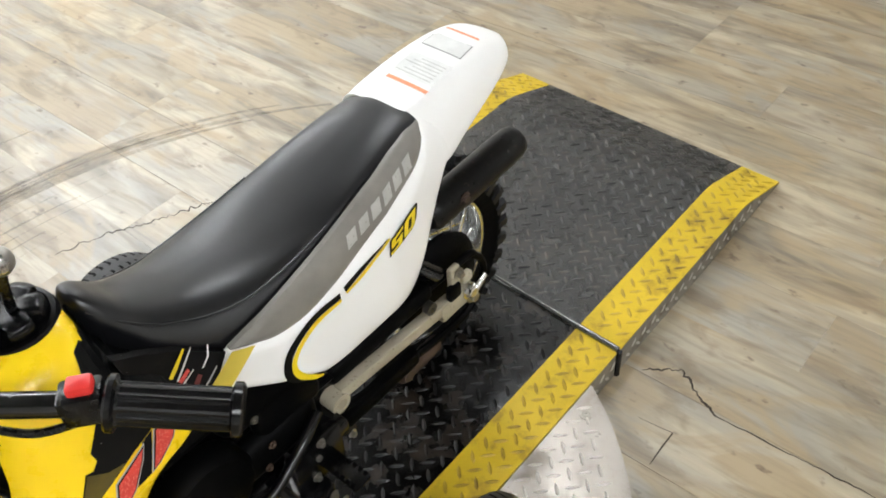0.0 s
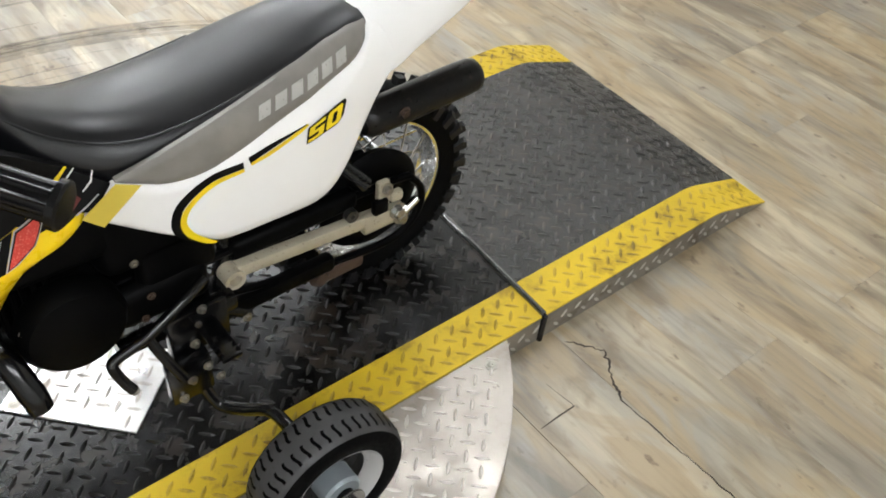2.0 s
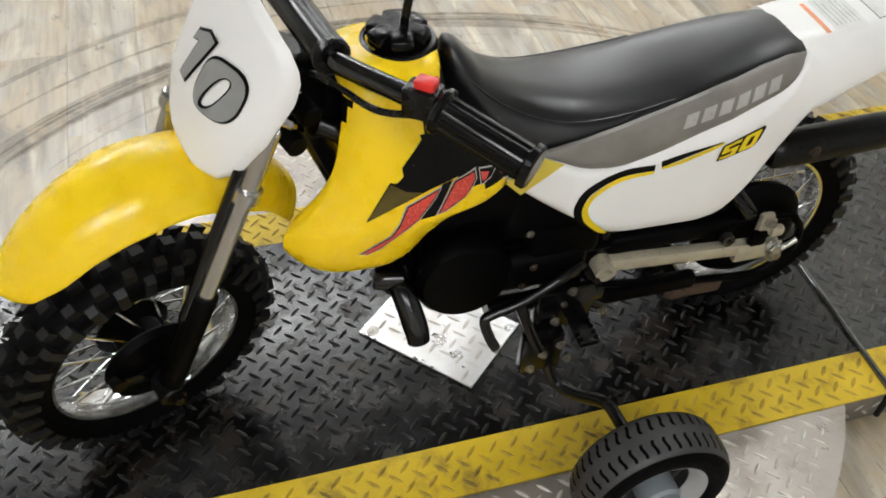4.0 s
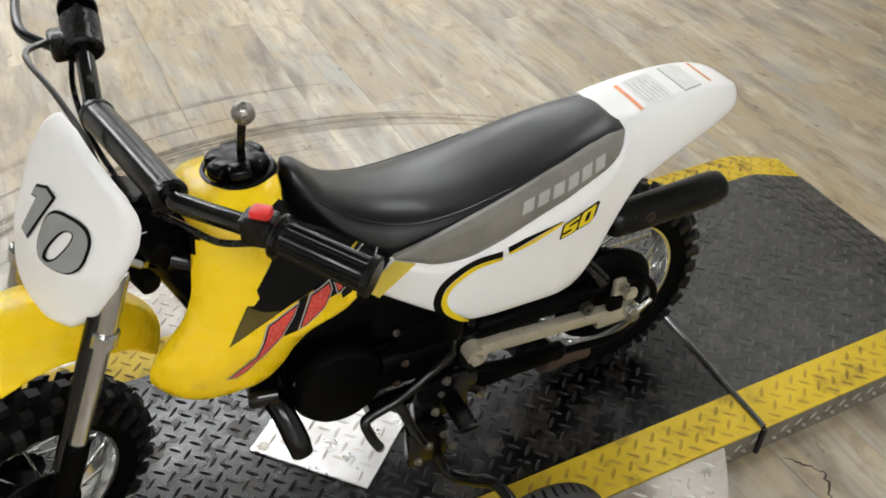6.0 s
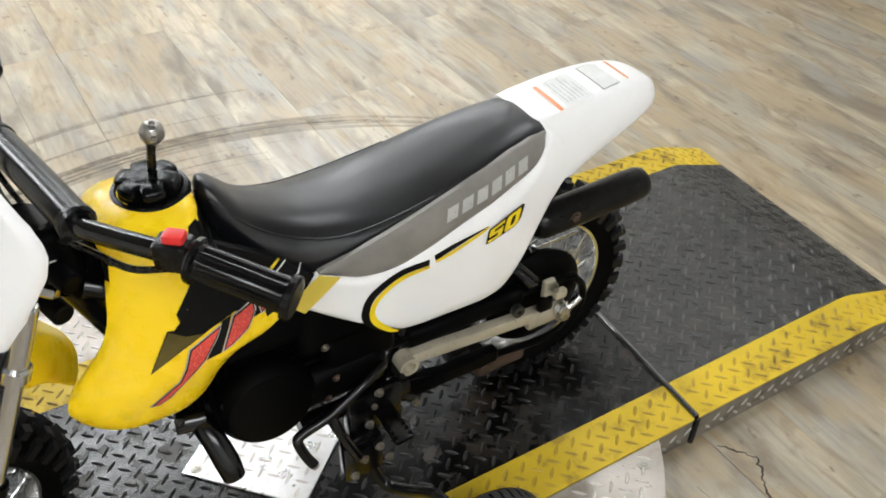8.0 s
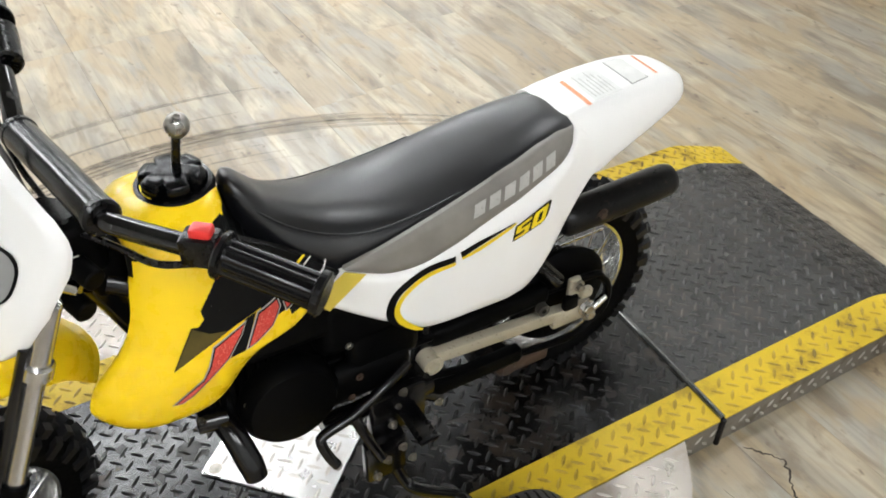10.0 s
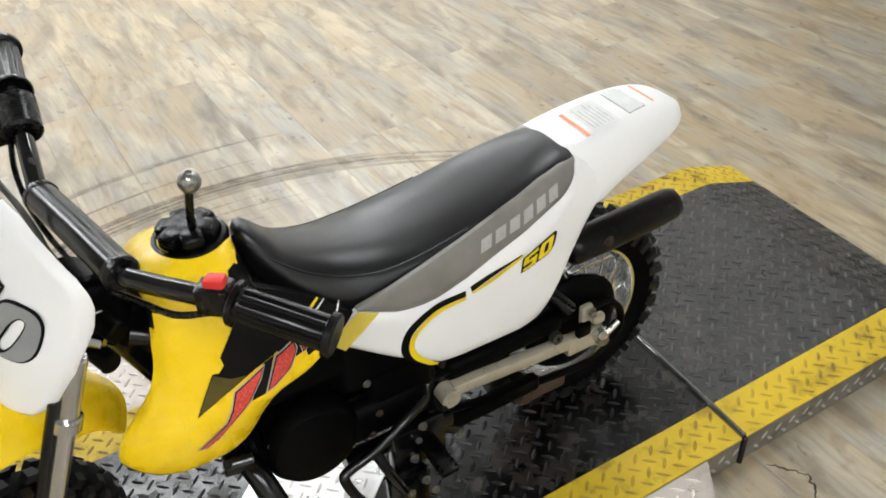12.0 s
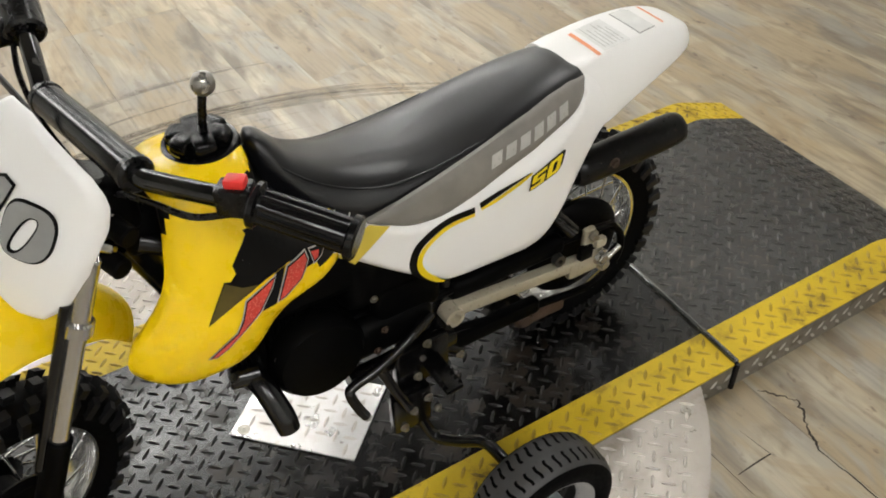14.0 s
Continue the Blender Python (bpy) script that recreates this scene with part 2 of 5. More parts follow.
M["scuff"] = scuff("scuff", (0.17, 0.135, 0.10), 0.26, 0.7, 0.48)
M["scuff_band"] = scuff("scuff_band", (0.20, 0.155, 0.10), 0.25, 0.7, 0.50)
M["scuff_dark"] = scuff("scuff_dark", (0.08, 0.065, 0.05), 0.38, 0.7, 0.48)


def glow(name, color, strength):
    m = Mat(name)
    m.put(color=(0.8, 0.8, 0.8), emit=color, glow=strength, rough=0.5)
    return m.m


M["lamp_glow"] = glow("lamp_glow", (0.99, 1.0, 0.99), 34.0)


# ---------------------------------------------------------------- mesh helpers
def mesh_of(name, geo, mat, smooth=35):
    """A mesh from a bmesh or from (verts, faces)."""
    me = bpy.data.meshes.new(name)
    if isinstance(geo, bmesh.types.BMesh):
        bmesh.ops.recalc_face_normals(geo, faces=geo.faces)
        geo.to_mesh(me)
        geo.free()
    else:
        me.from_pydata(*[[tuple(v) for v in geo[0]], [], geo[1]])
    me.materials.append(M[mat])
    if smooth:
        me.polygons.foreach_set("use_smooth", [True] * len(me.polygons))
        me.set_sharp_from_angle(angle=radians(smooth))
    me.update()
    return me


BASES = {}


def thing(name, base, label, category, group="", kind=""):
    """An Empty at a thing's base; its parts are given in world metres."""
    ob = new(name)
    ob.empty_display_size = 0.1
    ob.location = base
    BASES[ob] = Matrix.Translation(base)
    return tagged(ob, label, category, group, kind)


def part(name, geo, mat, parent=None, label="", smooth=35, at=None, kind="", mesh=None):
    """ONE mesh object under a thing or a part. Its coordinates are those of the world, or of the pose at."""
    ob = new(name, mesh or mesh_of(name, geo, mat, smooth))
    if parent is not None:
        ob.parent = parent
        ob.matrix_parent_inverse = BASES[parent].inverted()
    ob.matrix_basis = at or Matrix()
    BASES[ob] = at.copy() if at else Matrix()
    return tagged(ob, label, kind=kind)


def merge(*bms):
    out = bmesh.new()
    for b in bms:
        me = bpy.data.meshes.new("join")
        b.to_mesh(me)
        b.free()
        out.from_mesh(me)
        bpy.data.meshes.remove(me)
    return out


def box(x0, y0, z0, x1, y1, z1, bevel=0.003, seg=2):
    bm = bmesh.new()
    bmesh.ops.create_cube(bm, size=1.0)
    bmesh.ops.transform(bm, matrix=Matrix.LocRotScale(((x0 + x1) / 2, (y0 + y1) / 2, (z0 + z1) / 2), None, (abs(x1 - x0), abs(y1 - y0), abs(z1 - z0))), verts=bm.verts)
    if bevel:
        bmesh.ops.bevel(bm, geom=bm.edges[:], offset=bevel, segments=seg, affect="EDGES", profile=0.5)
    return bm


def spline(pts, steps=6, closed=False):
    """A smooth curve through points."""
    p = [Vector(q) for q in pts]
    n = len(p)
    out = []
    for i in range(n if closed else n - 1):
        a = p[(i - 1) % n] if closed or i > 0 else p[0] * 2 - p[1]
        b, c = p[i], p[(i + 1) % n]
        d = p[(i + 2) % n] if closed or i + 2 < n else c * 2 - b
        for k in range(steps):
            t = k / steps
            out.append(0.5 * ((2 * b) + (c - a) * t + (2 * a - 5 * b + 4 * c - d) * t * t + (3 * b - a - 3 * c + d) * t ** 3))
    if not closed:
        out.append(p[-1])
    return out


def loft(rings, cap=True, closed=False):
    """A skin over rings of equal point counts."""
    bm = bmesh.new()
    rows = [[bm.verts.new(v) for v in ring] for ring in rings]
    n = len(rings[0])
    for a, b in zip(rows, rows[1:] + rows[:1] if closed else rows[1:]):
        for i in range(n):
            bm.faces.new((a[i], a[(i + 1) % n], b[(i + 1) % n], b[i]))
    if cap and not closed:
        bm.faces.new(rows[0][::-1])
        bm.faces.new(rows[-1])
    return bm


def tube(pts, r, seg=12, steps=6, smooth=True, cap=True):
    """A round bar along a curve; r is one radius or one for each given point."""
    n0 = len(pts)
    path = spline(pts, steps) if smooth and len(pts) > 2 else [Vector(p) for p in pts]
    rs = np.interp(np.linspace(0, 1, len(path)), np.linspace(0, 1, n0), r if isinstance(r, (list, tuple)) else [r] * n0)
    rings, side = [], None
    for i, p in enumerate(path):
        d = (path[min(i + 1, len(path) - 1)] - path[max(i - 1, 0)]).normalized()
        if side is None:
            side = d.orthogonal().normalized()
        side = (side - d * side.dot(d)).normalized()
        up = d.cross(side)
        rings.append([p + float(rs[i]) * (math.cos(a) * side + math.sin(a) * up) for a in (2 * math.pi * k / seg for k in range(seg))])
    return loft(rings, cap)


def lathe(profile, seg=32, m=None):
    """A turned body: profile of (radius, height) round z, then moved by m; a profile that ends where it began makes a ring."""
    bm = bmesh.new()
    rings = [[bm.verts.new((r * math.cos(a), r * math.sin(a), h)) for a in (2 * math.pi * k / seg for k in range(seg))] for r, h in profile]
    for a, b in zip(rings, rings[1:]):
        for i in range(seg):
            bm.faces.new((a[i], a[(i + 1) % seg], b[(i + 1) % seg], b[i]))
    ring = profile[0] == profile[-1]
    if profile[0][0] > 1e-5 and not ring:
        bm.faces.new(rings[0][::-1])
    if profile[-1][0] > 1e-5 and not ring:
        bm.faces.new(rings[-1])
    bmesh.ops.remove_doubles(bm, verts=bm.verts, dist=1e-6)
    if m:
        bmesh.ops.transform(bm, matrix=m, verts=bm.verts)
    return bm


def along(a, b):
    """A pose at a whose z points to b."""
    d = Vector(b) - Vector(a)
    return Matrix.Translation(a) @ d.to_track_quat("Z", "Y").to_matrix().to_4x4()


def rod(a, b, r, seg=12, bevel=0.0):
    length = (Vector(b) - Vector(a)).length
    e = bevel or r * 0.15
    return lathe([(0, 0), (r - e, 0), (r, e), (r, length - e), (r - e, length), (0, length)], seg, along(a, b))


def bolt(p, axis, r=0.006, h=0.005):
    """A hexagon bolt head on a washer."""
    m = along(p, Vector(p) + Vector(axis))
    a = lathe([(0, 0), (r * 1.5, 0), (r * 1.5, 0.0012), (0, 0.0012)], 16, m)
    b = lathe([(0, 0.001), (r, 0.001), (r, h * 0.85), (r * 0.85, h), (0, h)], 6, m)
    return merge(a, b)


def interp(x, table):
    return float(np.interp(x, [a for a, _ in table], [b for _, b in table]))


def smooth_table(table, n=24):
    p = spline([(a, 0, b) for a, b in table], max(2, n // len(table) + 1))
    return [(q.x, q.z) for q in p]


def sheet(rows, thick, inward):
    """A shell from a grid of points, thickened towards inward (a function of the point)."""
    bm = bmesh.new()
    top = [[bm.verts.new(p) for p in row] for row in rows]
    low = [[bm.verts.new(Vector(p) + thick * inward(Vector(p))) for p in row] for row in rows]
    h, w = len(rows), len(rows[0])
    for i in range(h - 1):
        for j in range(w - 1):
            bm.faces.new((top[i][j], top[i + 1][j], top[i + 1][j + 1], top[i][j + 1]))
            bm.faces.new((low[i][j], low[i][j + 1], low[i + 1][j + 1], low[i + 1][j]))
    for i in range(h - 1):
        for j in (0, w - 1):
            q = (top[i][j], low[i][j], low[i + 1][j], top[i + 1][j])
            bm.faces.new(q if j == 0 else q[::-1])
    for j in range(w - 1):
        for i in (0, h - 1):
            q = (top[i][j], top[i][j + 1], low[i][j + 1], low[i][j])
            bm.faces.new(q if i == 0 else q[::-1])
    return bm


def ribbon(path, widths, place, lift=0.0009, steps=8, smooth=True):
    """A flat decal strip: a path in a surface's own two coordinates, laid on by place(u, v, lift)."""
    p = spline([(a, b, 0) for a, b in path], steps) if smooth and len(path) > 2 else [Vector((a, b, 0)) for a, b in path]
    ws = np.interp(np.linspace(0, 1, len(p)), np.linspace(0, 1, len(widths)), widths)
    bm = bmesh.new()
    rows = []
    for i, q in enumerate(p):
        d = (p[min(i + 1, len(p) - 1)] - p[max(i - 1, 0)]).normalized()
        nrm = Vector((-d.y, d.x, 0))
        a, b = q + nrm * (float(ws[i]) / 2), q - nrm * (float(ws[i]) / 2)
        rows.append([bm.verts.new(place((a.x * (1 - k) + b.x * k), (a.y * (1 - k) + b.y * k), lift)) for k in (0, 0.5, 1)])
    for a, b in zip(rows, rows[1:]):
        for k in (0, 1):
            bm.faces.new((a[k], a[k + 1], b[k + 1], b[k]))
    return bm


def patch(outline, place, lift=0.0009, cell=0.008):
    """A flat decal patch: an outline in a surface's two coordinates, cut fine enough to follow the surface."""
    bm = bmesh.new()
    f = bm.faces.new([bm.verts.new((a, b, 0)) for a, b in outline])
    bmesh.ops.triangulate(bm, faces=[f])
    for axis in (0, 1):
        lo = min(v.co[axis] for v in bm.verts)
        hi = max(v.co[axis] for v in bm.verts)
        for k in range(1, int((hi - lo) / cell) + 1):
            co, no = [0, 0, 0], [0, 0, 0]
            co[axis], no[axis] = lo + k * cell, 1
            bmesh.ops.bisect_plane(bm, geom=bm.verts[:] + bm.edges[:] + bm.faces[:], plane_co=co, plane_no=no, dist=1e-6)
    for v in bm.verts:
        v.co = place(v.co.x, v.co.y, lift)
    return bm


# ---------------------------------------------------------------- the room
WALL_X, ROOM_W, ROOM_S, ROOM_N, ROOM_H = 1.80, -4.2, -3.6, 5.4, 2.9


def structure(name, geo, mat, label, smooth=0):
    return tagged(part(name, geo, mat, smooth=smooth), label, kind="structure")


floor = structure("floor", box(ROOM_W, ROOM_S, -0.12, WALL_X + 0.1, ROOM_N, -0.004, 0), "crack_dark", "pale washed-oak vinyl plank floor, worn and cracked")
structure("wall_east", box(WALL_X + 0.012, ROOM_S, 0, WALL_X + 0.16, ROOM_N, ROOM_H, 0), "white_wall", "plain white showroom wall behind the rack")
structure("wall_west", box(ROOM_W - 0.15, ROOM_S, 0, ROOM_W, ROOM_N, ROOM_H, 0), "wall_paint", "plain painted showroom wall")
structure("wall_north", box(ROOM_W - 0.15, ROOM_N, 0, WALL_X + 0.16, ROOM_N + 0.15, ROOM_H, 0), "wall_paint", "plain painted showroom wall")
structure("wall_south", box(ROOM_W - 0.15, ROOM_S - 0.15, 0, WALL_X + 0.16, ROOM_S, ROOM_H, 0), "wall_paint", "plain painted showroom wall")
structure("ceiling", box(ROOM_W - 0.15, ROOM_S - 0.15, ROOM_H, WALL_X + 0.16, ROOM_N + 0.15, ROOM_H + 0.12, 0), "ceiling_paint", "plain painted showroom ceiling")
structure("baseboard", box(WALL_X - 0.008, ROOM_S, 0.0, WALL_X + 0.012, ROOM_N, 0.10, 0.003), "white_board", "white painted baseboard along the wall", 35)

# unseen ceiling lamps: far-side row is the key light, last three added as fill
LAMPS = [(-0.50, 2.98, 0.90, 0.34), (1.22, 3.25, 0.80, 0.34), (-2.3, 3.2, 0.6, 1.0), (-1.4, 4.4, 1.2, 0.6), (0.9, 4.3, 0.6, 0.8), (1.02, 1.0, 0.34, 0.6), (-2.0, -2.2, 0.6, 1.0), (-0.7, -2.5, 0.6, 1.0)]


def ceiling_light(x, y, w, d):
    top = thing("ceiling_light", (x, y, ROOM_H), "bright rectangular ceiling panel in a white frame, out of view", "ceiling light", "ceiling lights")
    z = ROOM_H
    for a, b, c, e in ((x - w / 2 - 0.03, y - d / 2 - 0.03, x + w / 2 + 0.03, y - d / 2), (x - w / 2 - 0.03, y + d / 2, x + w / 2 + 0.03, y + d / 2 + 0.03),
                       (x - w / 2 - 0.03, y - d / 2, x - w / 2, y + d / 2), (x + w / 2, y - d / 2, x + w / 2 + 0.03, y + d / 2)):
        part("frame", box(a, b, z - 0.04, c, e, z - 0.001, 0.002), "white_board", top)
    part("diffuser", box(x - w / 2 + 0.001, y - d / 2 + 0.001, z - 0.03, x + w / 2 - 0.001, y + d / 2 - 0.001, z - 0.015, 0), "lamp_glow", top, "glowing frosted diffuser", 0)


for lamp in LAMPS:
    ceiling_light(*lamp)


# ---------------------------------------------------------------- the lift platform
DECK, WIDE, EDGE = 0.055, 0.615, 0.080
RAMP_WIDE, SKEW = 0.648, 0.055
DECK_W, BEND, TIP = -1.95, 0.44, 0.592
PITCH = 0.0313
PHASE = (0.003, 0.014)


def lug_rows(x0, y0, x1, y1, keep, height, size=0.0265, width=0.0064, rise=0.0021):
    """Raised lozenges of tread plate, each pointing at its neighbours' middles."""
    verts, faces = [], []
    i0, i1, j0, j1 = (int(math.floor(v / PITCH)) + e for v, e in ((x0, -1), (x1, 2), (y0, -1), (y1, 2)))
    for i in range(2 * i0, 2 * i1):
        for j in range(2 * j0, 2 * j1):
            if (i + j) % 2 or not (x0 <= i * PITCH / 2 + PHASE[0] <= x1 and y0 <= j * PITCH / 2 + PHASE[1] <= y1):
                continue
            cx, cy = i * PITCH / 2 + PHASE[0], j * PITCH / 2 + PHASE[1]
            if not keep(cx, cy):
                continue
            a = radians(45 if i % 2 else -45)
            c, s = math.cos(a), math.sin(a)
            k = len(verts)
            for u, v, w in ((-size / 2, 0, 0), (-size * 0.2, -width / 2, 0), (size * 0.2, -width / 2, 0), (size / 2, 0, 0), (size * 0.2, width / 2, 0), (-size * 0.2, width / 2, 0), (-size * 0.22, 0, rise), (size * 0.22, 0, rise)):
                px, py = cx + u * c - v * s, cy + u * s + v * c
                verts.append((px, py, height(px, py) + w - 0.0002))
            faces += [(k, k + 1, k + 6), (k + 1, k + 2, k + 7, k + 6), (k + 2, k + 3, k + 7), (k + 3, k + 4, k + 7), (k + 4, k + 5, k + 6, k + 7), (k + 5, k, k + 6)]
    return verts, faces


def ramp_z(x):
    """Height of the ramp section's top, with a rolled bend."""
    if x <= BEND - 0.025:
        return DECK
    slope = (DECK - 0.004) / (TIP - BEND)
    if x >= BEND + 0.025:
        return DECK - slope * (x - BEND)
    t = (x - BEND + 0.025) / 0.05
    return DECK - slope * 0.025 * t * t


def strip(xs, y0, y1, zf, thick, free=-1):
    """A strip along the platform; its ends but for the free one follow the slightly skewed joint."""
    return sheet([[(x + (SKEW * y if k != free else 0), y, zf(x)) for y in np.linspace(y0, y1, 3)] for k, x in enumerate(xs)], thick, lambda p: Vector((0, 0, -1)))


def platform():
    base = thing("display_platform", (-0.6, WIDE / 2, 0.0), "low display platform of black tread plate with worn yellow borders", "platform")
    flat = lambda x: DECK
    main = [DECK_W, -0.004]
    rampx = [0.006] + list(np.linspace(BEND - 0.03, BEND + 0.03, 9)) + [TIP]
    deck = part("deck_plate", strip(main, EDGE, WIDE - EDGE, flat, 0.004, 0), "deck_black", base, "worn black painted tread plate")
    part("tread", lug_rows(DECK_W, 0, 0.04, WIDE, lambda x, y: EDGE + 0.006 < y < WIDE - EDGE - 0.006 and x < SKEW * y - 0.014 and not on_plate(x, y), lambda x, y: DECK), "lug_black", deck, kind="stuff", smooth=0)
    ramp = part("ramp_plate", strip(rampx, EDGE, RAMP_WIDE - EDGE, ramp_z, 0.004), "ramp_black_lit", base, "worn black painted tread plate of the ramp, lightened for wall sheen")
    part("tread", lug_rows(0.006, 0, TIP + 0.04, RAMP_WIDE, lambda x, y: EDGE + 0.006 < y < RAMP_WIDE - EDGE - 0.006 and 0.02 < x - SKEW * y < TIP - 0.012, lambda x, y: ramp_z(x - SKEW * y)), "ramp_lug_lit", ramp, kind="stuff", smooth=0)
    for y0, y1 in ((0.0, EDGE), (WIDE - EDGE, WIDE)):
        b = part("border_strip", strip(main, y0, y1, flat, 0.004, 0), "deck_yellow", base, "scuffed yellow painted border")
        part("tread", lug_rows(DECK_W, 0, 0.04, WIDE, lambda x, y: y0 < y < y1 and x < SKEW * y - 0.014 and min(y - y0, y1 - y) > 0.005, lambda x, y: DECK), "lug_yellow", b, kind="stuff", smooth=0)
        if y0 > 0:
            y0, y1 = RAMP_WIDE - EDGE, RAMP_WIDE
        b = part("border_strip", strip(rampx, y0, y1, ramp_z, 0.004), "deck_yellow", base, "scuffed yellow painted border of the ramp")
        part("tread", lug_rows(0.006, 0, TIP + 0.04, RAMP_WIDE, lambda x, y: y0 < y < y1 and min(y - y0, y1 - y) > 0.005 and 0.02 < x - SKEW * y < TIP - 0.012, lambda x, y: ramp_z(x - SKEW * y)), "lug_yellow", b, kind="stuff", smooth=0)
    # side skirts
    for y, sgn in ((0.0, 1), (WIDE, -1)):
        part("side_skirt", box(DECK_W, y, 0.0, -0.006, y + sgn * 0.004, DECK - 0.0045, 0.0005), "side_alu", base, "bare scuffed metal tread-plate skirt")
        xs = [0.008] + list(np.linspace(BEND - 0.03, BEND + 0.03, 9)) + [TIP - 0.006]
        bm = bmesh.new()
        yr = y if y == 0 else RAMP_WIDE
        rows = [[bm.verts.new((x + SKEW * yy, yy, z)) for yy, z in ((yr, 0.0), (yr, ramp_z(x) - 0.0045), (yr + sgn * 0.004, ramp_z(x) - 0.0045), (yr + sgn * 0.004, 0.0))] for x in xs]
        for a, b in zip(rows, rows[1:]):
            for i in range(4):
                bm.faces.new((a[i], a[(i + 1) % 4], b[(i + 1) % 4], b[i]))
        bm.faces.new(rows[0])
        bm.faces.new(rows[-1][::-1])
        skirt = part("side_skirt", bm, "side_alu", base, "bare scuffed metal tread-plate skirt of the ramp")
        # lozenges on the skirt
        v, f = lug_rows(-0.14, 0.004, TIP, DECK, lambda a, b: (a > 0.02 or a < -0.012) and 0.012 < b < ramp_z(max(a, 0)) - 0.012, lambda a, b: 0.0, size=0.020)
        v = [(a, y - sgn * (c + 0.0), b) for a, b, c in v]
        if y == 0:
            part("tread", (v, f), "lug_side", skirt, kind="stuff", smooth=0)
    # hinge rod along the joint, bent down at the near end
    part("hinge_rod", rod((0.001 + SKEW * WIDE, WIDE, DECK + 0.002), (0.001, 0.0005, DECK + 0.002), 0.0052, 12), "rubbed_steel", base, "black steel hinge rod, rubbed bright")
    part("hinge_end", rod((0.0005, -0.002, DECK + 0.001), (-0.003, -0.002, 0.001), 0.0050, 12), "black_paint", base, "black rod end bent down the skirt")
    return base


PLATE = [(-0.740, 0.307), (-0.605, 0.163), (-0.495, 0.262), (-0.630, 0.406)]


def on_plate(x, y, grow=0.008):
    cx, cy = sum(p[0] for p in PLATE) / 4, sum(p[1] for p in PLATE) / 4
    for (ax, ay), (bx, by) in zip(PLATE, PLATE[1:] + PLATE[:1]):
        d = Vector((bx - ax, by - ay)).normalized()
        if (x - ax) * d.y - (y - ay) * d.x > grow:
            return False
    return True


def screw(p, r=0.0065):
    """A countersunk screw with a cross recess."""
    m = Matrix.Translation(p)
    a = lathe([(0, 0), (r, 0), (r, 0.0008), (r * 0.75, 0.0018), (r * 0.3, 0.0018), (r * 0.22, 0.0004), (0, 0.0004)], 16, m)
    b = lathe([(r * 1.15, 0), (r * 1.5, 0), (r * 1.5, 0.0009), (r * 1.15, 0.0009)], 16, m)
    return merge(a, b)


def cover_plate():
    base = thing("cover_plate", (-0.62, 0.285, DECK), "bright bare aluminium tread plate screwed on the black deck", "plate")
    bm = bmesh.new()
    low = [bm.verts.new((x, y, DECK + 0.0015)) for x, y in PLATE]
    top = [bm.verts.new((x, y, DECK + 0.0045)) for x, y in PLATE]
    bm.faces.new(top)
    bm.faces.new(low[::-1])
    for i in range(4):
        bm.faces.new((low[i], low[(i + 1) % 4], top[(i + 1) % 4], top[i]))
    bmesh.ops.bevel(bm, geom=[e for e in bm.edges if all(v in top for v in e.verts)], offset=0.0008, segments=1, affect="EDGES")
    p = part("plate", bm, "cover_alu", base)
    part("tread", lug_rows(-0.76, 0.14, -0.47, 0.42, lambda x, y: on_plate(x, y, -0.014), lambda x, y: DECK + 0.0045), "lug_alu", p, kind="stuff", smooth=0)
    c = Vector((sum(q[0] for q in PLATE) / 4, sum(q[1] for q in PLATE) / 4))
    for q in (PLATE[0], PLATE[3]):
        d = (c - Vector(q)).normalized() * 0.022
        part("screw", screw((q[0] + d.x, q[1] + d.y, DECK + 0.0045)), "zinc", base)


DISC_C, DISC_R, DISC_Z = (-0.580, 0.300), 0.585, 0.0515


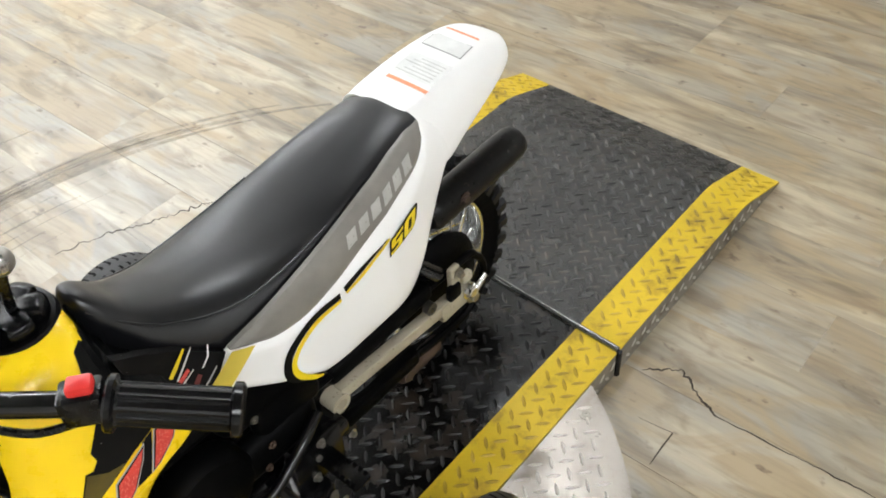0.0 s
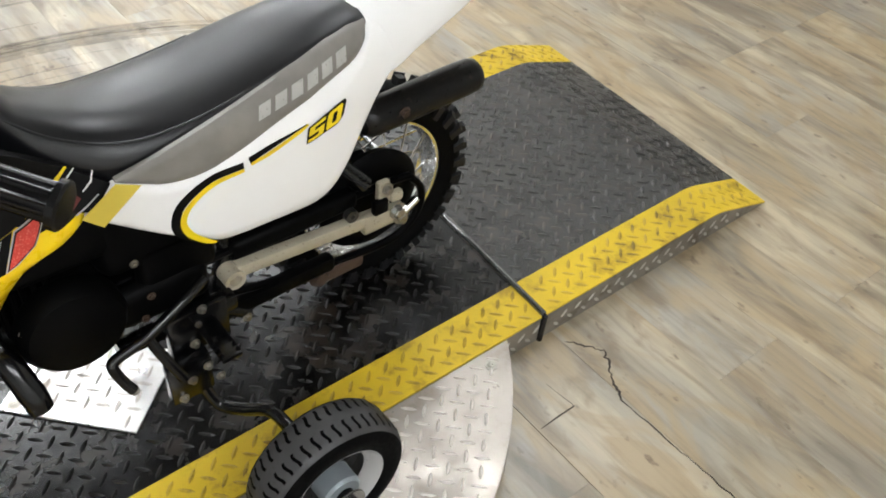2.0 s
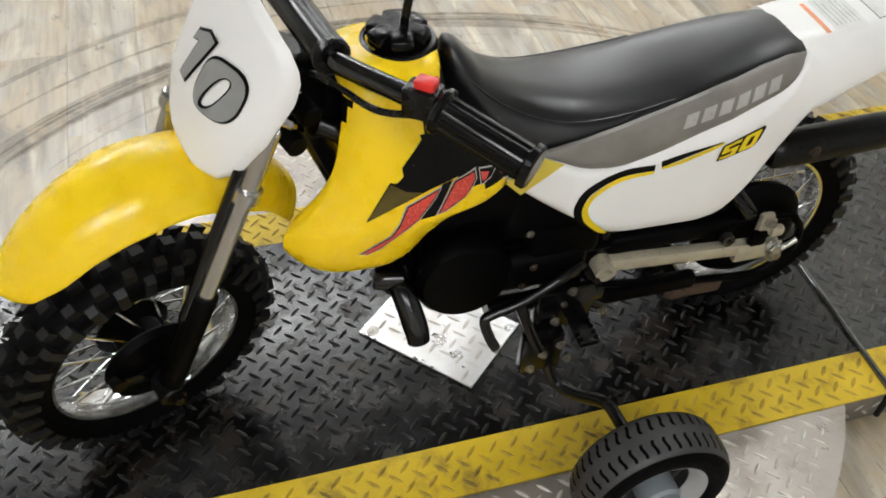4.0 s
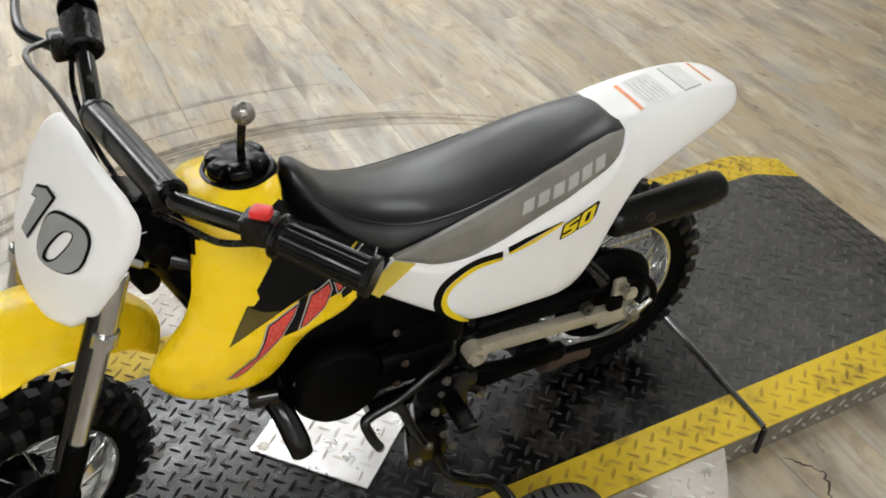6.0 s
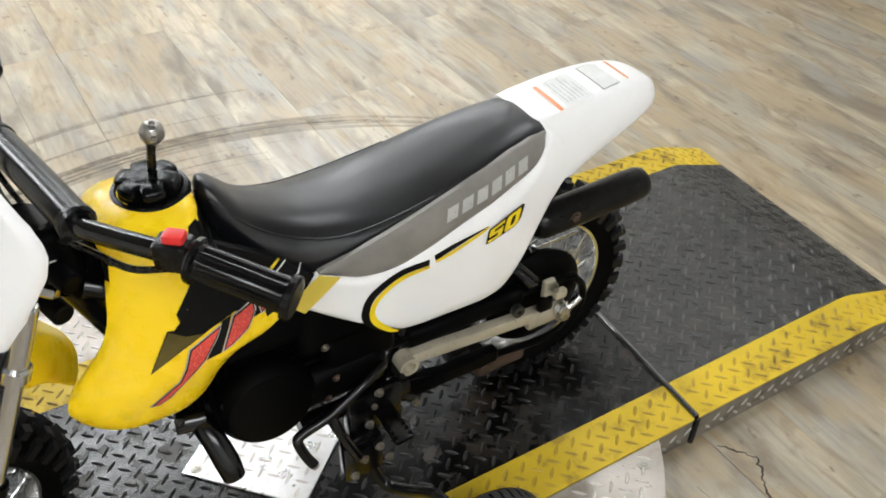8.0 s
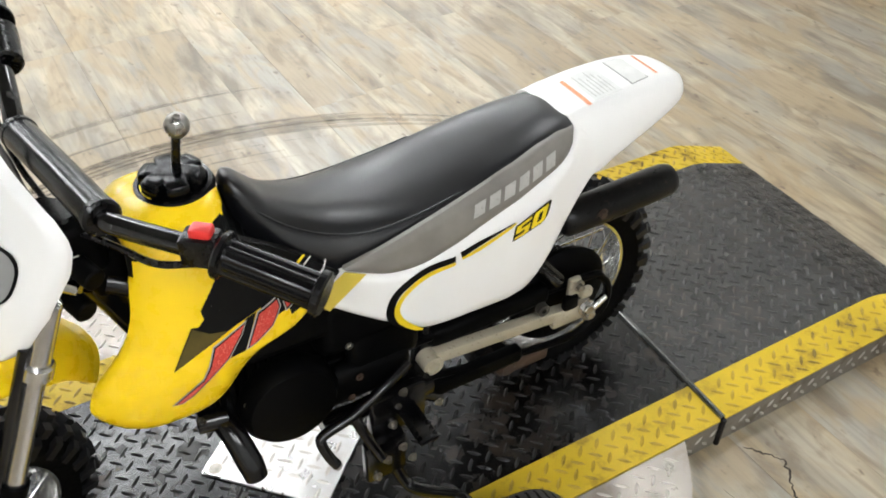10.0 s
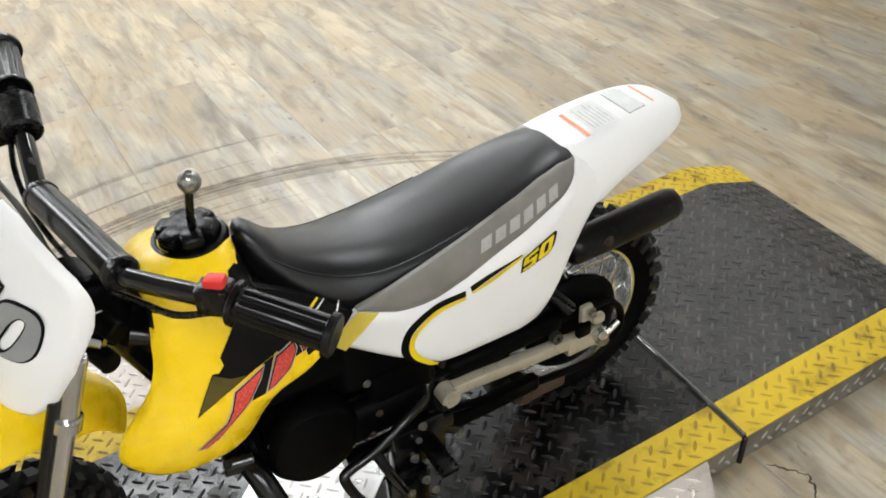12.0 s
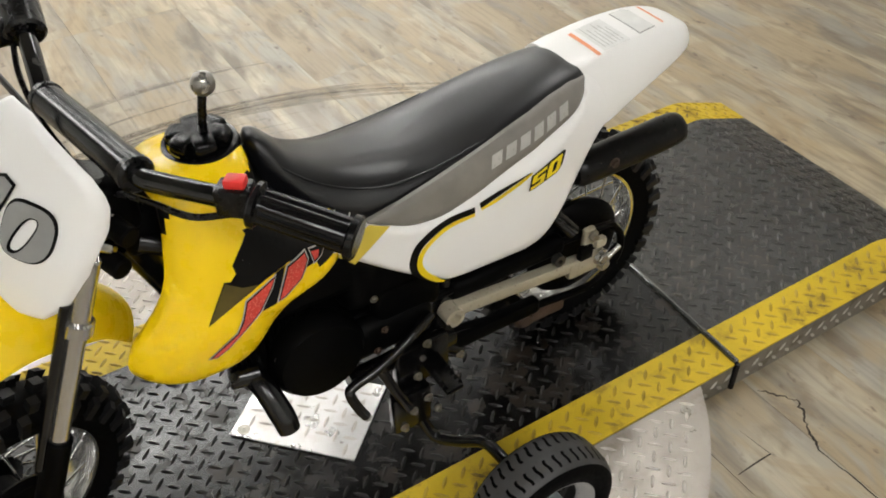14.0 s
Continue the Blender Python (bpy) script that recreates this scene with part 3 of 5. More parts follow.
def turntable():
    """The round metal disc on which the platform lies, left and right of it."""
    base = thing("turntable", (*DISC_C, 0.0), "round bare aluminium tread-plate turntable under the platform", "turntable")
    part("hub_ring", lathe([(0.30, 0.0), (0.45, 0.0), (0.45, DISC_Z - 0.006), (0.30, DISC_Z - 0.006)], 64, Matrix.Translation((*DISC_C, 0))), "crack_dark", base, "dark support ring")
    for lo, hi in ((-1, -0.0015), (WIDE + 0.0015, 2)):
        bm = bmesh.new()
        pts = []
        for k in range(241):
            a = 2 * math.pi * k / 240
            x, y = DISC_C[0] + DISC_R * math.cos(a), DISC_C[1] + DISC_R * math.sin(a)
            if lo < y < hi:
                pts.append((x, y))
        if lo < 0:
            pts.sort()
        else:
            pts.sort(reverse=True)
        e = hi if lo < 0 else lo
        half = math.sqrt(DISC_R ** 2 - (e - DISC_C[1]) ** 2)
        ends = [(DISC_C[0] - half, e), (DISC_C[0] + half, e)] if lo < 0 else [(DISC_C[0] + half, e), (DISC_C[0] - half, e)]
        pts = [ends[0]] + pts + [ends[1]]
        f = bm.faces.new([bm.verts.new((x, y, DISC_Z)) for x, y in pts])
        r = bmesh.ops.extrude_face_region(bm, geom=[f])
        bmesh.ops.translate(bm, vec=(0, 0, -0.006), verts=[v for v in r["geom"] if isinstance(v, bmesh.types.BMVert)])
        p = part("disc_plate", bm, "alu_plate", base, "bare aluminium tread-plate segment", 30)
        keep = lambda x, y: lo + 0.012 < y < hi - 0.012 and math.hypot(x - DISC_C[0], y - DISC_C[1]) < DISC_R - 0.018
        part("tread", lug_rows(DISC_C[0] - DISC_R, DISC_C[1] - DISC_R, DISC_C[0] + DISC_R, DISC_C[1] + DISC_R, keep, lambda x, y: DISC_Z, rise=0.0018), "lug_alu", p, kind="stuff", smooth=0)
    for x, y in ((-0.131, -0.026), (-0.607, -0.030), (-1.03, -0.026), (-0.607, 0.64), (-0.131, 0.64), (-1.03, 0.64)):
        part("screw", screw((x, y, DISC_Z)), "zinc", base)


platform()
cover_plate()
turntable()

# ---------------------------------------------------------------- the small dirt bike
MID = 0.228
LEAN_BK = Matrix.Translation((0, MID, DECK)) @ Matrix.Rotation(radians(1.6), 4, "X") @ Matrix.Translation((0, 0, -DECK))
BK = LEAN_BK  # the bike leans a little to its left on the training wheels
LEVEL = LEAN_BK.inverted() @ Matrix.Translation((0, MID, 0))
REAR, FRONT, TYRE_R = Vector((-0.172, 0.022, DECK + 0.181)), Vector((-1.037, 0, DECK + 0.180)), 0.181
RAKE, STEER = radians(24), radians(23.5)
HEAD = Vector((-0.842, 0, 0.60))
AXIS = Vector((math.sin(RAKE), 0, math.cos(RAKE)))
TURN = Matrix.Translation(HEAD) @ Matrix.Rotation(STEER, 4, AXIS) @ Matrix.Translation(-HEAD)

bike = thing("dirt_bike", (-0.62, MID, DECK), "small yellow and white child's dirt bike with training wheels", "motorcycle")


def bp(name, geo, mat, parent=None, label="", smooth=35, m=None, kind=""):
    """A part of the bike in the bike's own frame (y from its middle plane), moved by m."""
    if m is not None:
        bmesh.ops.transform(geo, matrix=m, verts=geo.verts)
    return part(name, geo, mat, parent or bike, label, smooth, BK, kind)


Y_AXIS = Matrix.Rotation(radians(90), 4, "X")  # turns z to -y


def wheel_pose(c):
    return Matrix.Translation(c) @ Y_AXIS


def carcass(R, w, knob_h=0.0115):
    """The round body of an off-road tyre."""
    prof = []
    core = R - knob_h
    h = core - 0.126
    for k in range(17):
        a = radians(-118 + 236 * k / 16)
        prof.append((core - h / 2 + math.cos(a) * h / 2, math.sin(a) * w / 2))
    prof = [(core - h - 0.004, prof[0][1] * 0.8)] + prof + [(core - h - 0.004, prof[-1][1] * 0.8)]
    body = lathe(prof + [prof[0]], 72)
    return body


def tread_block(R, w, off, bw, bl, drop, knob_h=0.0115):
    """One block of the tread, at angle zero of its wheel."""
    core, da, tilt = R - knob_h, bl / R / 2, off / (w / 2)
    verts = []
    for rad, sc in ((core - 0.010 - drop, 1.02), (R - drop, 0.90)):
        for sa, sv in ((-1, -1), (1, -1), (1, 1), (-1, 1)):
            v = off + sv * bw / 2 * sc + (0.004 * tilt if rad > core else 0)
            rr = rad - (0.006 * abs(tilt) * (1 if sv * tilt > 0 else 0))
            verts.append((rr * math.cos(sa * da * sc), rr * math.sin(sa * da * sc), v))
    return verts, [(4, 5, 6, 7), (0, 1, 5, 4), (1, 2, 6, 5), (2, 3, 7, 6), (3, 0, 4, 7)]


def wheel(name, c, m):
    w = 0.066
    P = (m or Matrix()) @ wheel_pose(c)
    hub = bp(name, lathe([(0, -0.05), (0.018, -0.05), (0.018, -0.032), (0.045, -0.03), (0.048, -0.024), (0.030, -0.014), (0.030, 0.014), (0.048, 0.024), (0.045, 0.03), (0.018, 0.032), (0.018, 0.05), (0, 0.05)], 32), "engine_black", None, "black hub with wire spokes", m=P)
    rows = [(0.0, 0.0135, 0.0160, 0.0, 0), (-0.0195, 0.0112, 0.0145, 0.003, 1), (0.0195, 0.0112, 0.0145, 0.003, 1), (-0.0335, 0.0090, 0.0145, 0.013, 0), (0.0335, 0.0090, 0.0145, 0.013, 0)]
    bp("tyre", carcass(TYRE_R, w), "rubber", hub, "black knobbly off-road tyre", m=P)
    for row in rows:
        me = mesh_of("tread_block", tread_block(TYRE_R, w, *row[:4]), "tread_rubber_lit", 0)
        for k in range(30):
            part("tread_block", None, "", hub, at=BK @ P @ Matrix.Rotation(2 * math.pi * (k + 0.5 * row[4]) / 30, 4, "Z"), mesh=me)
    rim = [(0.118, -0.021), (0.131, -0.024), (0.134, -0.021), (0.134, -0.017), (0.126, -0.016), (0.119, -0.008), (0.116, 0.0), (0.119, 0.008), (0.126, 0.016), (0.134, 0.017), (0.134, 0.021), (0.131, 0.024), (0.118, 0.021), (0.113, 0.009), (0.111, 0), (0.113, -0.009)]
    bp("rim", lathe(rim + [rim[0]], 72), "rim_chrome", hub, "chromed steel rim, slightly rusty", m=P)
    for s in (-1, 1):
        me = mesh_of("spoke", rod((0.046, 0.0, s * 0.024), (0.113, 0.045 * s, s * 0.004), 0.0016, 6), "chrome")
        for k in range(14):
            a = Matrix.Rotation(2 * math.pi * (k + (0.25 if s > 0 else 0)) / 14, 4, "Z")
            part("spoke", None, "", hub, at=BK @ P @ a, mesh=me)
    return hub


# front end, turned a little to the left
fw = wheel("front_wheel", FRONT, TURN)
P = TURN @ wheel_pose(FRONT)
bp("brake_plate", lathe([(0, 0.046), (0.02, 0.046), (0.058, 0.040), (0.062, 0.030), (0.06, 0.026), (0, 0.026)], 40), "engine_black", fw, "black drum brake plate", m=P)
bp("brake_arm", merge(box(-0.008, -0.012, 0.047, 0.008, 0.062, 0.053, 0.002), lathe([(0, 0.044), (0.010, 0.044), (0.010, 0.056), (0, 0.056)], 16, Matrix.Translation((0, 0.055, 0)))), "black_paint", fw, "black brake arm", m=P @ Matrix.Rotation(radians(70), 4, "Z"))
bp("axle", rod(FRONT + Vector((0, -0.098, 0)), FRONT + Vector((0, 0.098, 0)), 0.006), "zinc", fw, m=TURN)
bp("axle_nut", bolt(FRONT + Vector((0, -0.094, 0)), (0, -1, 0), 0.0075, 0.008), "black_paint", fw, "black axle nut", m=TURN)

CROWN = FRONT + AXIS * 0.40 + Vector((0.002, 0, 0))
for s in (-1, 1):
    off = Vector((-0.019, s * 0.075, 0))
    low, high = FRONT + off - AXIS * 0.012 + Vector((0.019, 0, 0)), CROWN + off + AXIS * 0.02
    leg = bp("fork_leg", rod(low, low + (high - low) * 0.42, 0.0150, 20), "engine_black", None, "black fork slider with a grey tube", m=TURN)
    bp("fork_tube", rod(low + (high - low) * 0.36, low + (high - low) * 0.80, 0.0108, 20), "fork_chrome", leg, "grey scuffed fork tube", m=TURN)
    bp("upper_tube", rod(low + (high - low) * 0.78, low + (high - low) * (0.97 if s < 0 else 0.84), 0.0118, 20), "fork_chrome", leg, "silver upper fork tube", m=TURN)
    bp("fork_collar", rod(low + (high - low) * 0.755, low + (high - low) * 0.80, 0.0160, 20), "fork_chrome", leg, m=TURN)
    if s < 0:
        bp("fork_stay", rod(low + (high - low) * 0.34 + Vector((-0.017, 0.004, 0)), low + (high - low) * 0.86 + Vector((-0.017, 0.004, 0)), 0.0055, 12), "black_paint", leg, "thin black rod beside the fork tube", m=TURN)
    bp("axle_clamp", rod(low + Vector((0, -0.018, 0.012)), low + Vector((0, 0.018, 0.012)), 0.015, 20), "black_paint", leg, m=TURN)
for k, (d, h) in enumerate(((0.39, 0.022), (0.352, 0.022))):
    c = FRONT + AXIS * d + Vector((0.028 + 0.012, 0, 0))
    bp("fork_clamp", merge(rod(c + Vector((0, -0.072, 0)), c + Vector((0, 0.095, 0)), h * 0.55, 16), rod(c + Vector((0.02, 0, -0.03)), c + Vector((0.02, 0, 0.03)), 0.022, 20)), "engine_black", None, "black steel fork clamp", m=TURN)
bp("head_gusset", merge(box(-0.846, -0.034, 0.560, -0.790, 0.034, 0.625, 0.012, 3), box(-0.815, -0.026, 0.520, -0.770, 0.026, 0.580, 0.012, 3)), "engine_black", None, "black steering head gusset", 45)
bp("head_tube", rod(HEAD - AXIS * 0.10, HEAD + AXIS * 0.035, 0.024, 24), "black_paint", None, "black steering head")


# front fender: a long arched blade over the wheel
def front_fender():
    rows = []
    path = spline([(x, 0, z) for x, z in ((-1.156, 0.452), (-1.124, 0.486), (-1.070, 0.523), (-1.003, 0.541), (-0.930, 0.526), (-0.872, 0.488), (-0.834, 0.430))], 8)
    n = len(path)
    for i, p in enumerate(path):
        t = i / (n - 1)
        half = float(np.interp(t, [0, 0.05, 0.2, 0.45, 0.6, 0.8, 1.0], [0.020, 0.036, 0.052, 0.062, 0.060, 0.062, 0.054]))
        skirt = float(np.interp(t, [0, 0.06, 0.25, 0.5, 0.75, 1.0], [0.004, 0.010, 0.017, 0.026, 0.030, 0.022]))
        d = (path[min(i + 1, n - 1)] - path[max(i - 1, 0)]).normalized()
        up = Vector((-d.z, 0, d.x))
        row = []
        for k in range(17):
            a = math.pi * k / 16
            u = math.cos(a)
            row.append(p + Vector((0, -u * half, 0)) + up * (-skirt * abs(u) ** 3.2 + 0.010 * (1 - u * u)))
        rows.append(row)
    return sheet(rows, 0.003, lambda p: (Vector((FRONT.x, p.y * 0.4, FRONT.z)) - p).normalized())


bp("front_fender", front_fender(), "yellow_plastic", None, "glossy yellow plastic front fender", 50, TURN)


# number plate: a shield wrapped round the fork
def plate_place(u, v, lift=0.0):
    """u across (left is negative), v up, in metres from its middle."""
    tilt = radians(20)
    x = -0.934 + 4.6 * u * u * (0.9 + 1.2 * max(0, -v) - 5.0 * max(0, v - 0.03)) - lift
    y = u
    return Vector((x + v * math.tan(tilt) * 0.9 + 0.24 * max(0.0, v), y, 0.612 + v * math.cos(tilt * 0.5)))


# height, left edge, right edge
PLATE_EDGES = [(-0.072, -0.053, -0.036), (-0.060, -0.066, -0.014), (-0.048, -0.074, 0.022), (-0.035, -0.079, 0.042), (-0.015, -0.085, 0.054), (0.010, -0.0890, 0.064), (0.035, -0.0915, 0.069),
               (0.055, -0.0900, 0.069), (0.068, -0.0840, 0.066), (0.082, -0.070, 0.061), (0.095, -0.046, 0.055), (0.105, -0.019, 0.047), (0.112, 0.006, 0.036)]


def number_plate():
    rows = []
    for i in range(37):
        v = -0.072 + 0.184 * i / 36
        a, b = (float(np.interp(v, [e[0] for e in PLATE_EDGES], [e[k] for e in PLATE_EDGES])) for k in (1, 2))
        row = []
        for k in range(25):
            s = -math.cos(math.pi * k / 24)
            u = (a + b) / 2 + s * (b - a) / 2
            edge = min(min(u - a, b - u), 0.7 * (v + 0.072), 0.7 * (0.112 - v))
            rim = max(0.0, 1 - edge / 0.007)
            row.append(plate_place(u, v) + Vector((0.007 * rim * rim, 0, 0)))
        rows.append(row)
    return sheet(rows, 0.004, lambda p: Vector((0.9, 0, -0.1)))


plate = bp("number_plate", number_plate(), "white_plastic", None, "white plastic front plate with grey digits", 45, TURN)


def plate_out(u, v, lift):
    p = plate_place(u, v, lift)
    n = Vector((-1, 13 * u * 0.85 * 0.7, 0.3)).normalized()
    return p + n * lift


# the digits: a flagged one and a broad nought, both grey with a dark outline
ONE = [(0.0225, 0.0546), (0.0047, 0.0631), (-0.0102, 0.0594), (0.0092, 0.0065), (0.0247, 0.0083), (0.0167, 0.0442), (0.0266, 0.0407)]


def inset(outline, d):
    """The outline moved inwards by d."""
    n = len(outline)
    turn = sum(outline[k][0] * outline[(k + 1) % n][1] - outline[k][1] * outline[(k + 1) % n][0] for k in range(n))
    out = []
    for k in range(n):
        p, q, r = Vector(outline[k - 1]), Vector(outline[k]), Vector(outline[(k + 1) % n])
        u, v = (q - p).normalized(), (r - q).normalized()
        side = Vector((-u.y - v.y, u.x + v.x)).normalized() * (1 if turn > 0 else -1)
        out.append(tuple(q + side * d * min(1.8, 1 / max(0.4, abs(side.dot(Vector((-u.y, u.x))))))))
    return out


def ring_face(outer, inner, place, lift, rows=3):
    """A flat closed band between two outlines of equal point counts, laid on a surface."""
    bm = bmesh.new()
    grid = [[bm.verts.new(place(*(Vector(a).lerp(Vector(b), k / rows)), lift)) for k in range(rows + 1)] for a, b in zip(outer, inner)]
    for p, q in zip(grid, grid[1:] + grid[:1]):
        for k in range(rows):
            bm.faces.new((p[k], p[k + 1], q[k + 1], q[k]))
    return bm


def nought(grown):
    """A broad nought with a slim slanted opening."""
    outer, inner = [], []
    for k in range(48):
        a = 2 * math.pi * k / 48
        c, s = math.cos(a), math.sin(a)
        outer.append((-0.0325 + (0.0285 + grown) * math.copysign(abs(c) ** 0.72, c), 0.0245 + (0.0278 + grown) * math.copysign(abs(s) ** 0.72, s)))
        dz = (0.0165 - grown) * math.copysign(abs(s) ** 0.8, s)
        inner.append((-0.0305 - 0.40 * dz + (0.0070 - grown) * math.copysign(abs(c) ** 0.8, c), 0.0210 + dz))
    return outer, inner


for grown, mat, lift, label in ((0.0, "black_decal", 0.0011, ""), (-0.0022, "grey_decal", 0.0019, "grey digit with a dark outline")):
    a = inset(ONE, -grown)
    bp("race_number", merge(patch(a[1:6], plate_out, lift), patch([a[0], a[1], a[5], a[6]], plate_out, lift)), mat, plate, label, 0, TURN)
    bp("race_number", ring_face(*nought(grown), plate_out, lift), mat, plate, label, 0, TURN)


def bl(name, geo, mat, parent=None, label="", smooth=35, m=None, kind=""):
    """A part of the bike that stands level."""
    return bp(name, geo, mat, parent, label, smooth, LEVEL @ (m or Matrix()), kind)


# handlebar
bar = bl("handlebar", tube([(-0.655, -0.260, 0.632), (-0.716, -0.194, 0.653), (-0.735, -0.174, 0.656), (-0.778, -0.120, 0.657), (-0.793, -0.093, 0.658), (-0.8115, -0.002, 0.660), (-0.830, 0.088, 0.662),
                            (-0.829, 0.108, 0.673), (-0.825, 0.138, 0.692), (-0.821, 0.173, 0.709), (-0.814, 0.223, 0.729), (-0.803, 0.313, 0.738)], 0.0105, 16, 5), "bar_paint", None, "black steel handlebar, chipped")
bl("bar_pad", merge(tube([(-0.794, -0.091, 0.658), (-0.8115, -0.002, 0.660), (-0.830, 0.086, 0.662)], 0.0180, 24, 6)), "grip_rubber", bar, "black rubber bar pad")
for a, b in (((-0.7925, -0.098, 0.658), (-0.795, -0.086, 0.658)), ((-0.8285, 0.080, 0.662), (-0.831, 0.092, 0.662))):
    bl("pad_strap", rod(a, b, 0.0192, 24), "black_plastic", bar, "shiny black strap")


def grip(a, b, mat="grip_rubber"):
    """A ribbed rubber grip with flanges at both ends."""
    L = (Vector(b) - Vector(a)).length
    bm = bmesh.new()
    rings = []
    for r, h in ((0.0, 0), (0.021, 0), (0.0225, 0.002), (0.0225, 0.006), (0.018, 0.008), (0.0158, 0.010), (0.0158, L - 0.012), (0.017, L - 0.010), (0.0215, L - 0.008), (0.0215, L - 0.002), (0.019, L), (0.0, L)):
        ring = []
        for k in range(48):
            rib = 0.0016 if 0.009 < h < L - 0.011 and (k // 2) % 2 else 0
            q = 2 * math.pi * k / 48
            ring.append(bm.verts.new(((r + rib) * math.cos(q), (r + rib) * math.sin(q), h)))
        rings.append(ring)
    for p, q in zip(rings, rings[1:]):
        for k in range(48):
            bm.faces.new((p[k], p[(k + 1) % 48], q[(k + 1) % 48], q[k]))
    bmesh.ops.remove_doubles(bm, verts=bm.verts, dist=1e-6)
    bmesh.ops.transform(bm, matrix=along(a, b), verts=bm.verts)
    return bm


bl("grip", grip((-0.718, -0.192, 0.654), (-0.651, -0.264, 0.631)), "grip_rubber", bar, "black ribbed rubber grip", 30)
bl("grip", grip((-0.815, 0.215, 0.727), (-0.803, 0.328, 0.739)), "grip_rubber", bar, "black ribbed rubber grip", 30)
sw = bl("switch_box", box(-0.017, -0.013, -0.014, 0.017, 0.013, 0.016, 0.004), "black_plastic", bar, "black switch housing", m=Matrix.Translation((-0.729, -0.181, 0.657)) @ Matrix.Rotation(radians(-40), 4, "Z"))
bl("stop_button", box(-0.010, -0.008, 0.013, 0.010, 0.008, 0.024, 0.003), "red_plastic", sw, "red engine stop button", m=Matrix.Translation((-0.727, -0.182, 0.657)) @ Matrix.Rotation(radians(-40), 4, "Z"))
# brake lever perch and lever on the far side, and the cables
bl("lever_perch", merge(rod((-0.822, 0.160, 0.702), (-0.816, 0.205, 0.723), 0.0225, 20), box(-0.856, 0.166, 0.690, -0.822, 0.200, 0.722, 0.006)), "black_plastic", bar, "black throttle and lever perch")
bl("brake_lever", tube([(-0.852, 0.180, 0.706), (-0.880, 0.215, 0.716), (-0.876, 0.285, 0.726), (-0.866, 0.335, 0.728)], [0.006, 0.006, 0.0055, 0.0065], 10), "black_paint", bar, "black brake lever")
bl("brake_cable", tube([(-0.856, 0.180, 0.714), (-0.882, 0.143, 0.719), (-0.866, 0.083, 0.701), (-0.853, 0.045, 0.675), (-0.846, 0.030, 0.640), (-0.846, 0.030, 0.575), (-0.93, 0.085, 0.42), (-1.0, 0.09, 0.33)], 0.0036, 8), "dark_steel", bar, "grey sheathed control cable")
bl("switch_cable", tube([(-0.735, -0.185, 0.645), (-0.765, -0.150, 0.632), (-0.79, -0.10, 0.628), (-0.81, -0.045, 0.61), (-0.81, -0.02, 0.55)], 0.0036, 8), "black_plastic", bar, "thin black switch cable")
bl("throttle_cable", tube([(-0.835, 0.175, 0.700), (-0.845, 0.125, 0.672), (-0.840, 0.07, 0.635), (-0.815, 0.03, 0.57)], 0.0034, 8), "black_plastic", bar, "thin black throttle cable")
bl("cable_guide", merge(box(-0.835, -0.055, 0.585, -0.818, -0.04, 0.597, 0.002), rod((-0.842, -0.052, 0.565), (-0.828, -0.064, 0.562), 0.007, 12)), "chrome", bar, "small bright fittings behind the plate")


# fuel tank with its shrouds
TANK = [(0.374, -0.812, -0.722, 0.078), (0.382, -0.836, -0.700, 0.094), (0.398, -0.858, -0.683, 0.104), (0.422, -0.871, -0.664, 0.109), (0.446, -0.868, -0.634, 0.111),
        (0.458, -0.860, -0.602, 0.111), (0.466, -0.852, -0.578, 0.110), (0.490, -0.828, -0.582, 0.105), (0.520, -0.808, -0.612, 0.098), (0.550, -0.798, -0.645, 0.090),
        (0.578, -0.790, -0.662, 0.079), (0.598, -0.784, -0.667, 0.067), (0.609, -0.778, -0.669, 0.056), (0.616, -0.766, -0.672, 0.042), (0.619, -0.745, -0.676, 0.026)]


def tank_half(x, z):
    """Half width of the tank at a place of its side."""
    zs = [r[0] for r in TANK]
    x0, x1, w = (float(np.interp(z, zs, [r[k] for r in TANK])) for k in (1, 2, 3))
    u = min(1.0, abs((x - (x0 + x1) / 2) / ((x1 - x0) / 2)))
    return w * max(0.0, 1 - u ** 3.0) ** (1 / 2.6)


def tank_body():
    rings = []
    levels = spline([(r[0], r[1], r[2]) for r in TANK], 3)
    hw = spline([(r[0], r[3], 0) for r in TANK], 3)
    for lv, h in zip(levels, hw):
        z, x0, x1 = lv
        w = h[1]
        ring = []
        for k in range(56):
            a = 2 * math.pi * k / 56
            c, s = math.cos(a), math.sin(a)
            yn = math.copysign(abs(s) ** (2 / 2.6), s)
            hollow = 0.15 * max(0.0, -c) * max(0.0, 1 - 1.5 * max(0.0, -yn)) * float(np.interp(z, [0.375, 0.39, 0.455, 0.54, 0.60], [0.3, 0.9, 1.0, 1.0, 0.0]))
            ring.append(Vector(((x0 + x1) / 2 + (x1 - x0) / 2 * math.copysign(abs(c) ** (2 / 3.0), c) + hollow, w * yn, z)))
        rings.append(ring)
    return loft(rings)


def field_edge(z):
    """Where the yellow of the tank gives way to its black rear."""
    return float(np.interp(z, [0.516, 0.528, 0.560, 0.575, 0.603, 0.607], [-0.715, -0.722, -0.700, -0.698, -0.672, -0.60]))


tank = bp("fuel_tank", tank_body(), "yellow_plastic", None, "glossy yellow plastic fuel tank with graphics", 60)


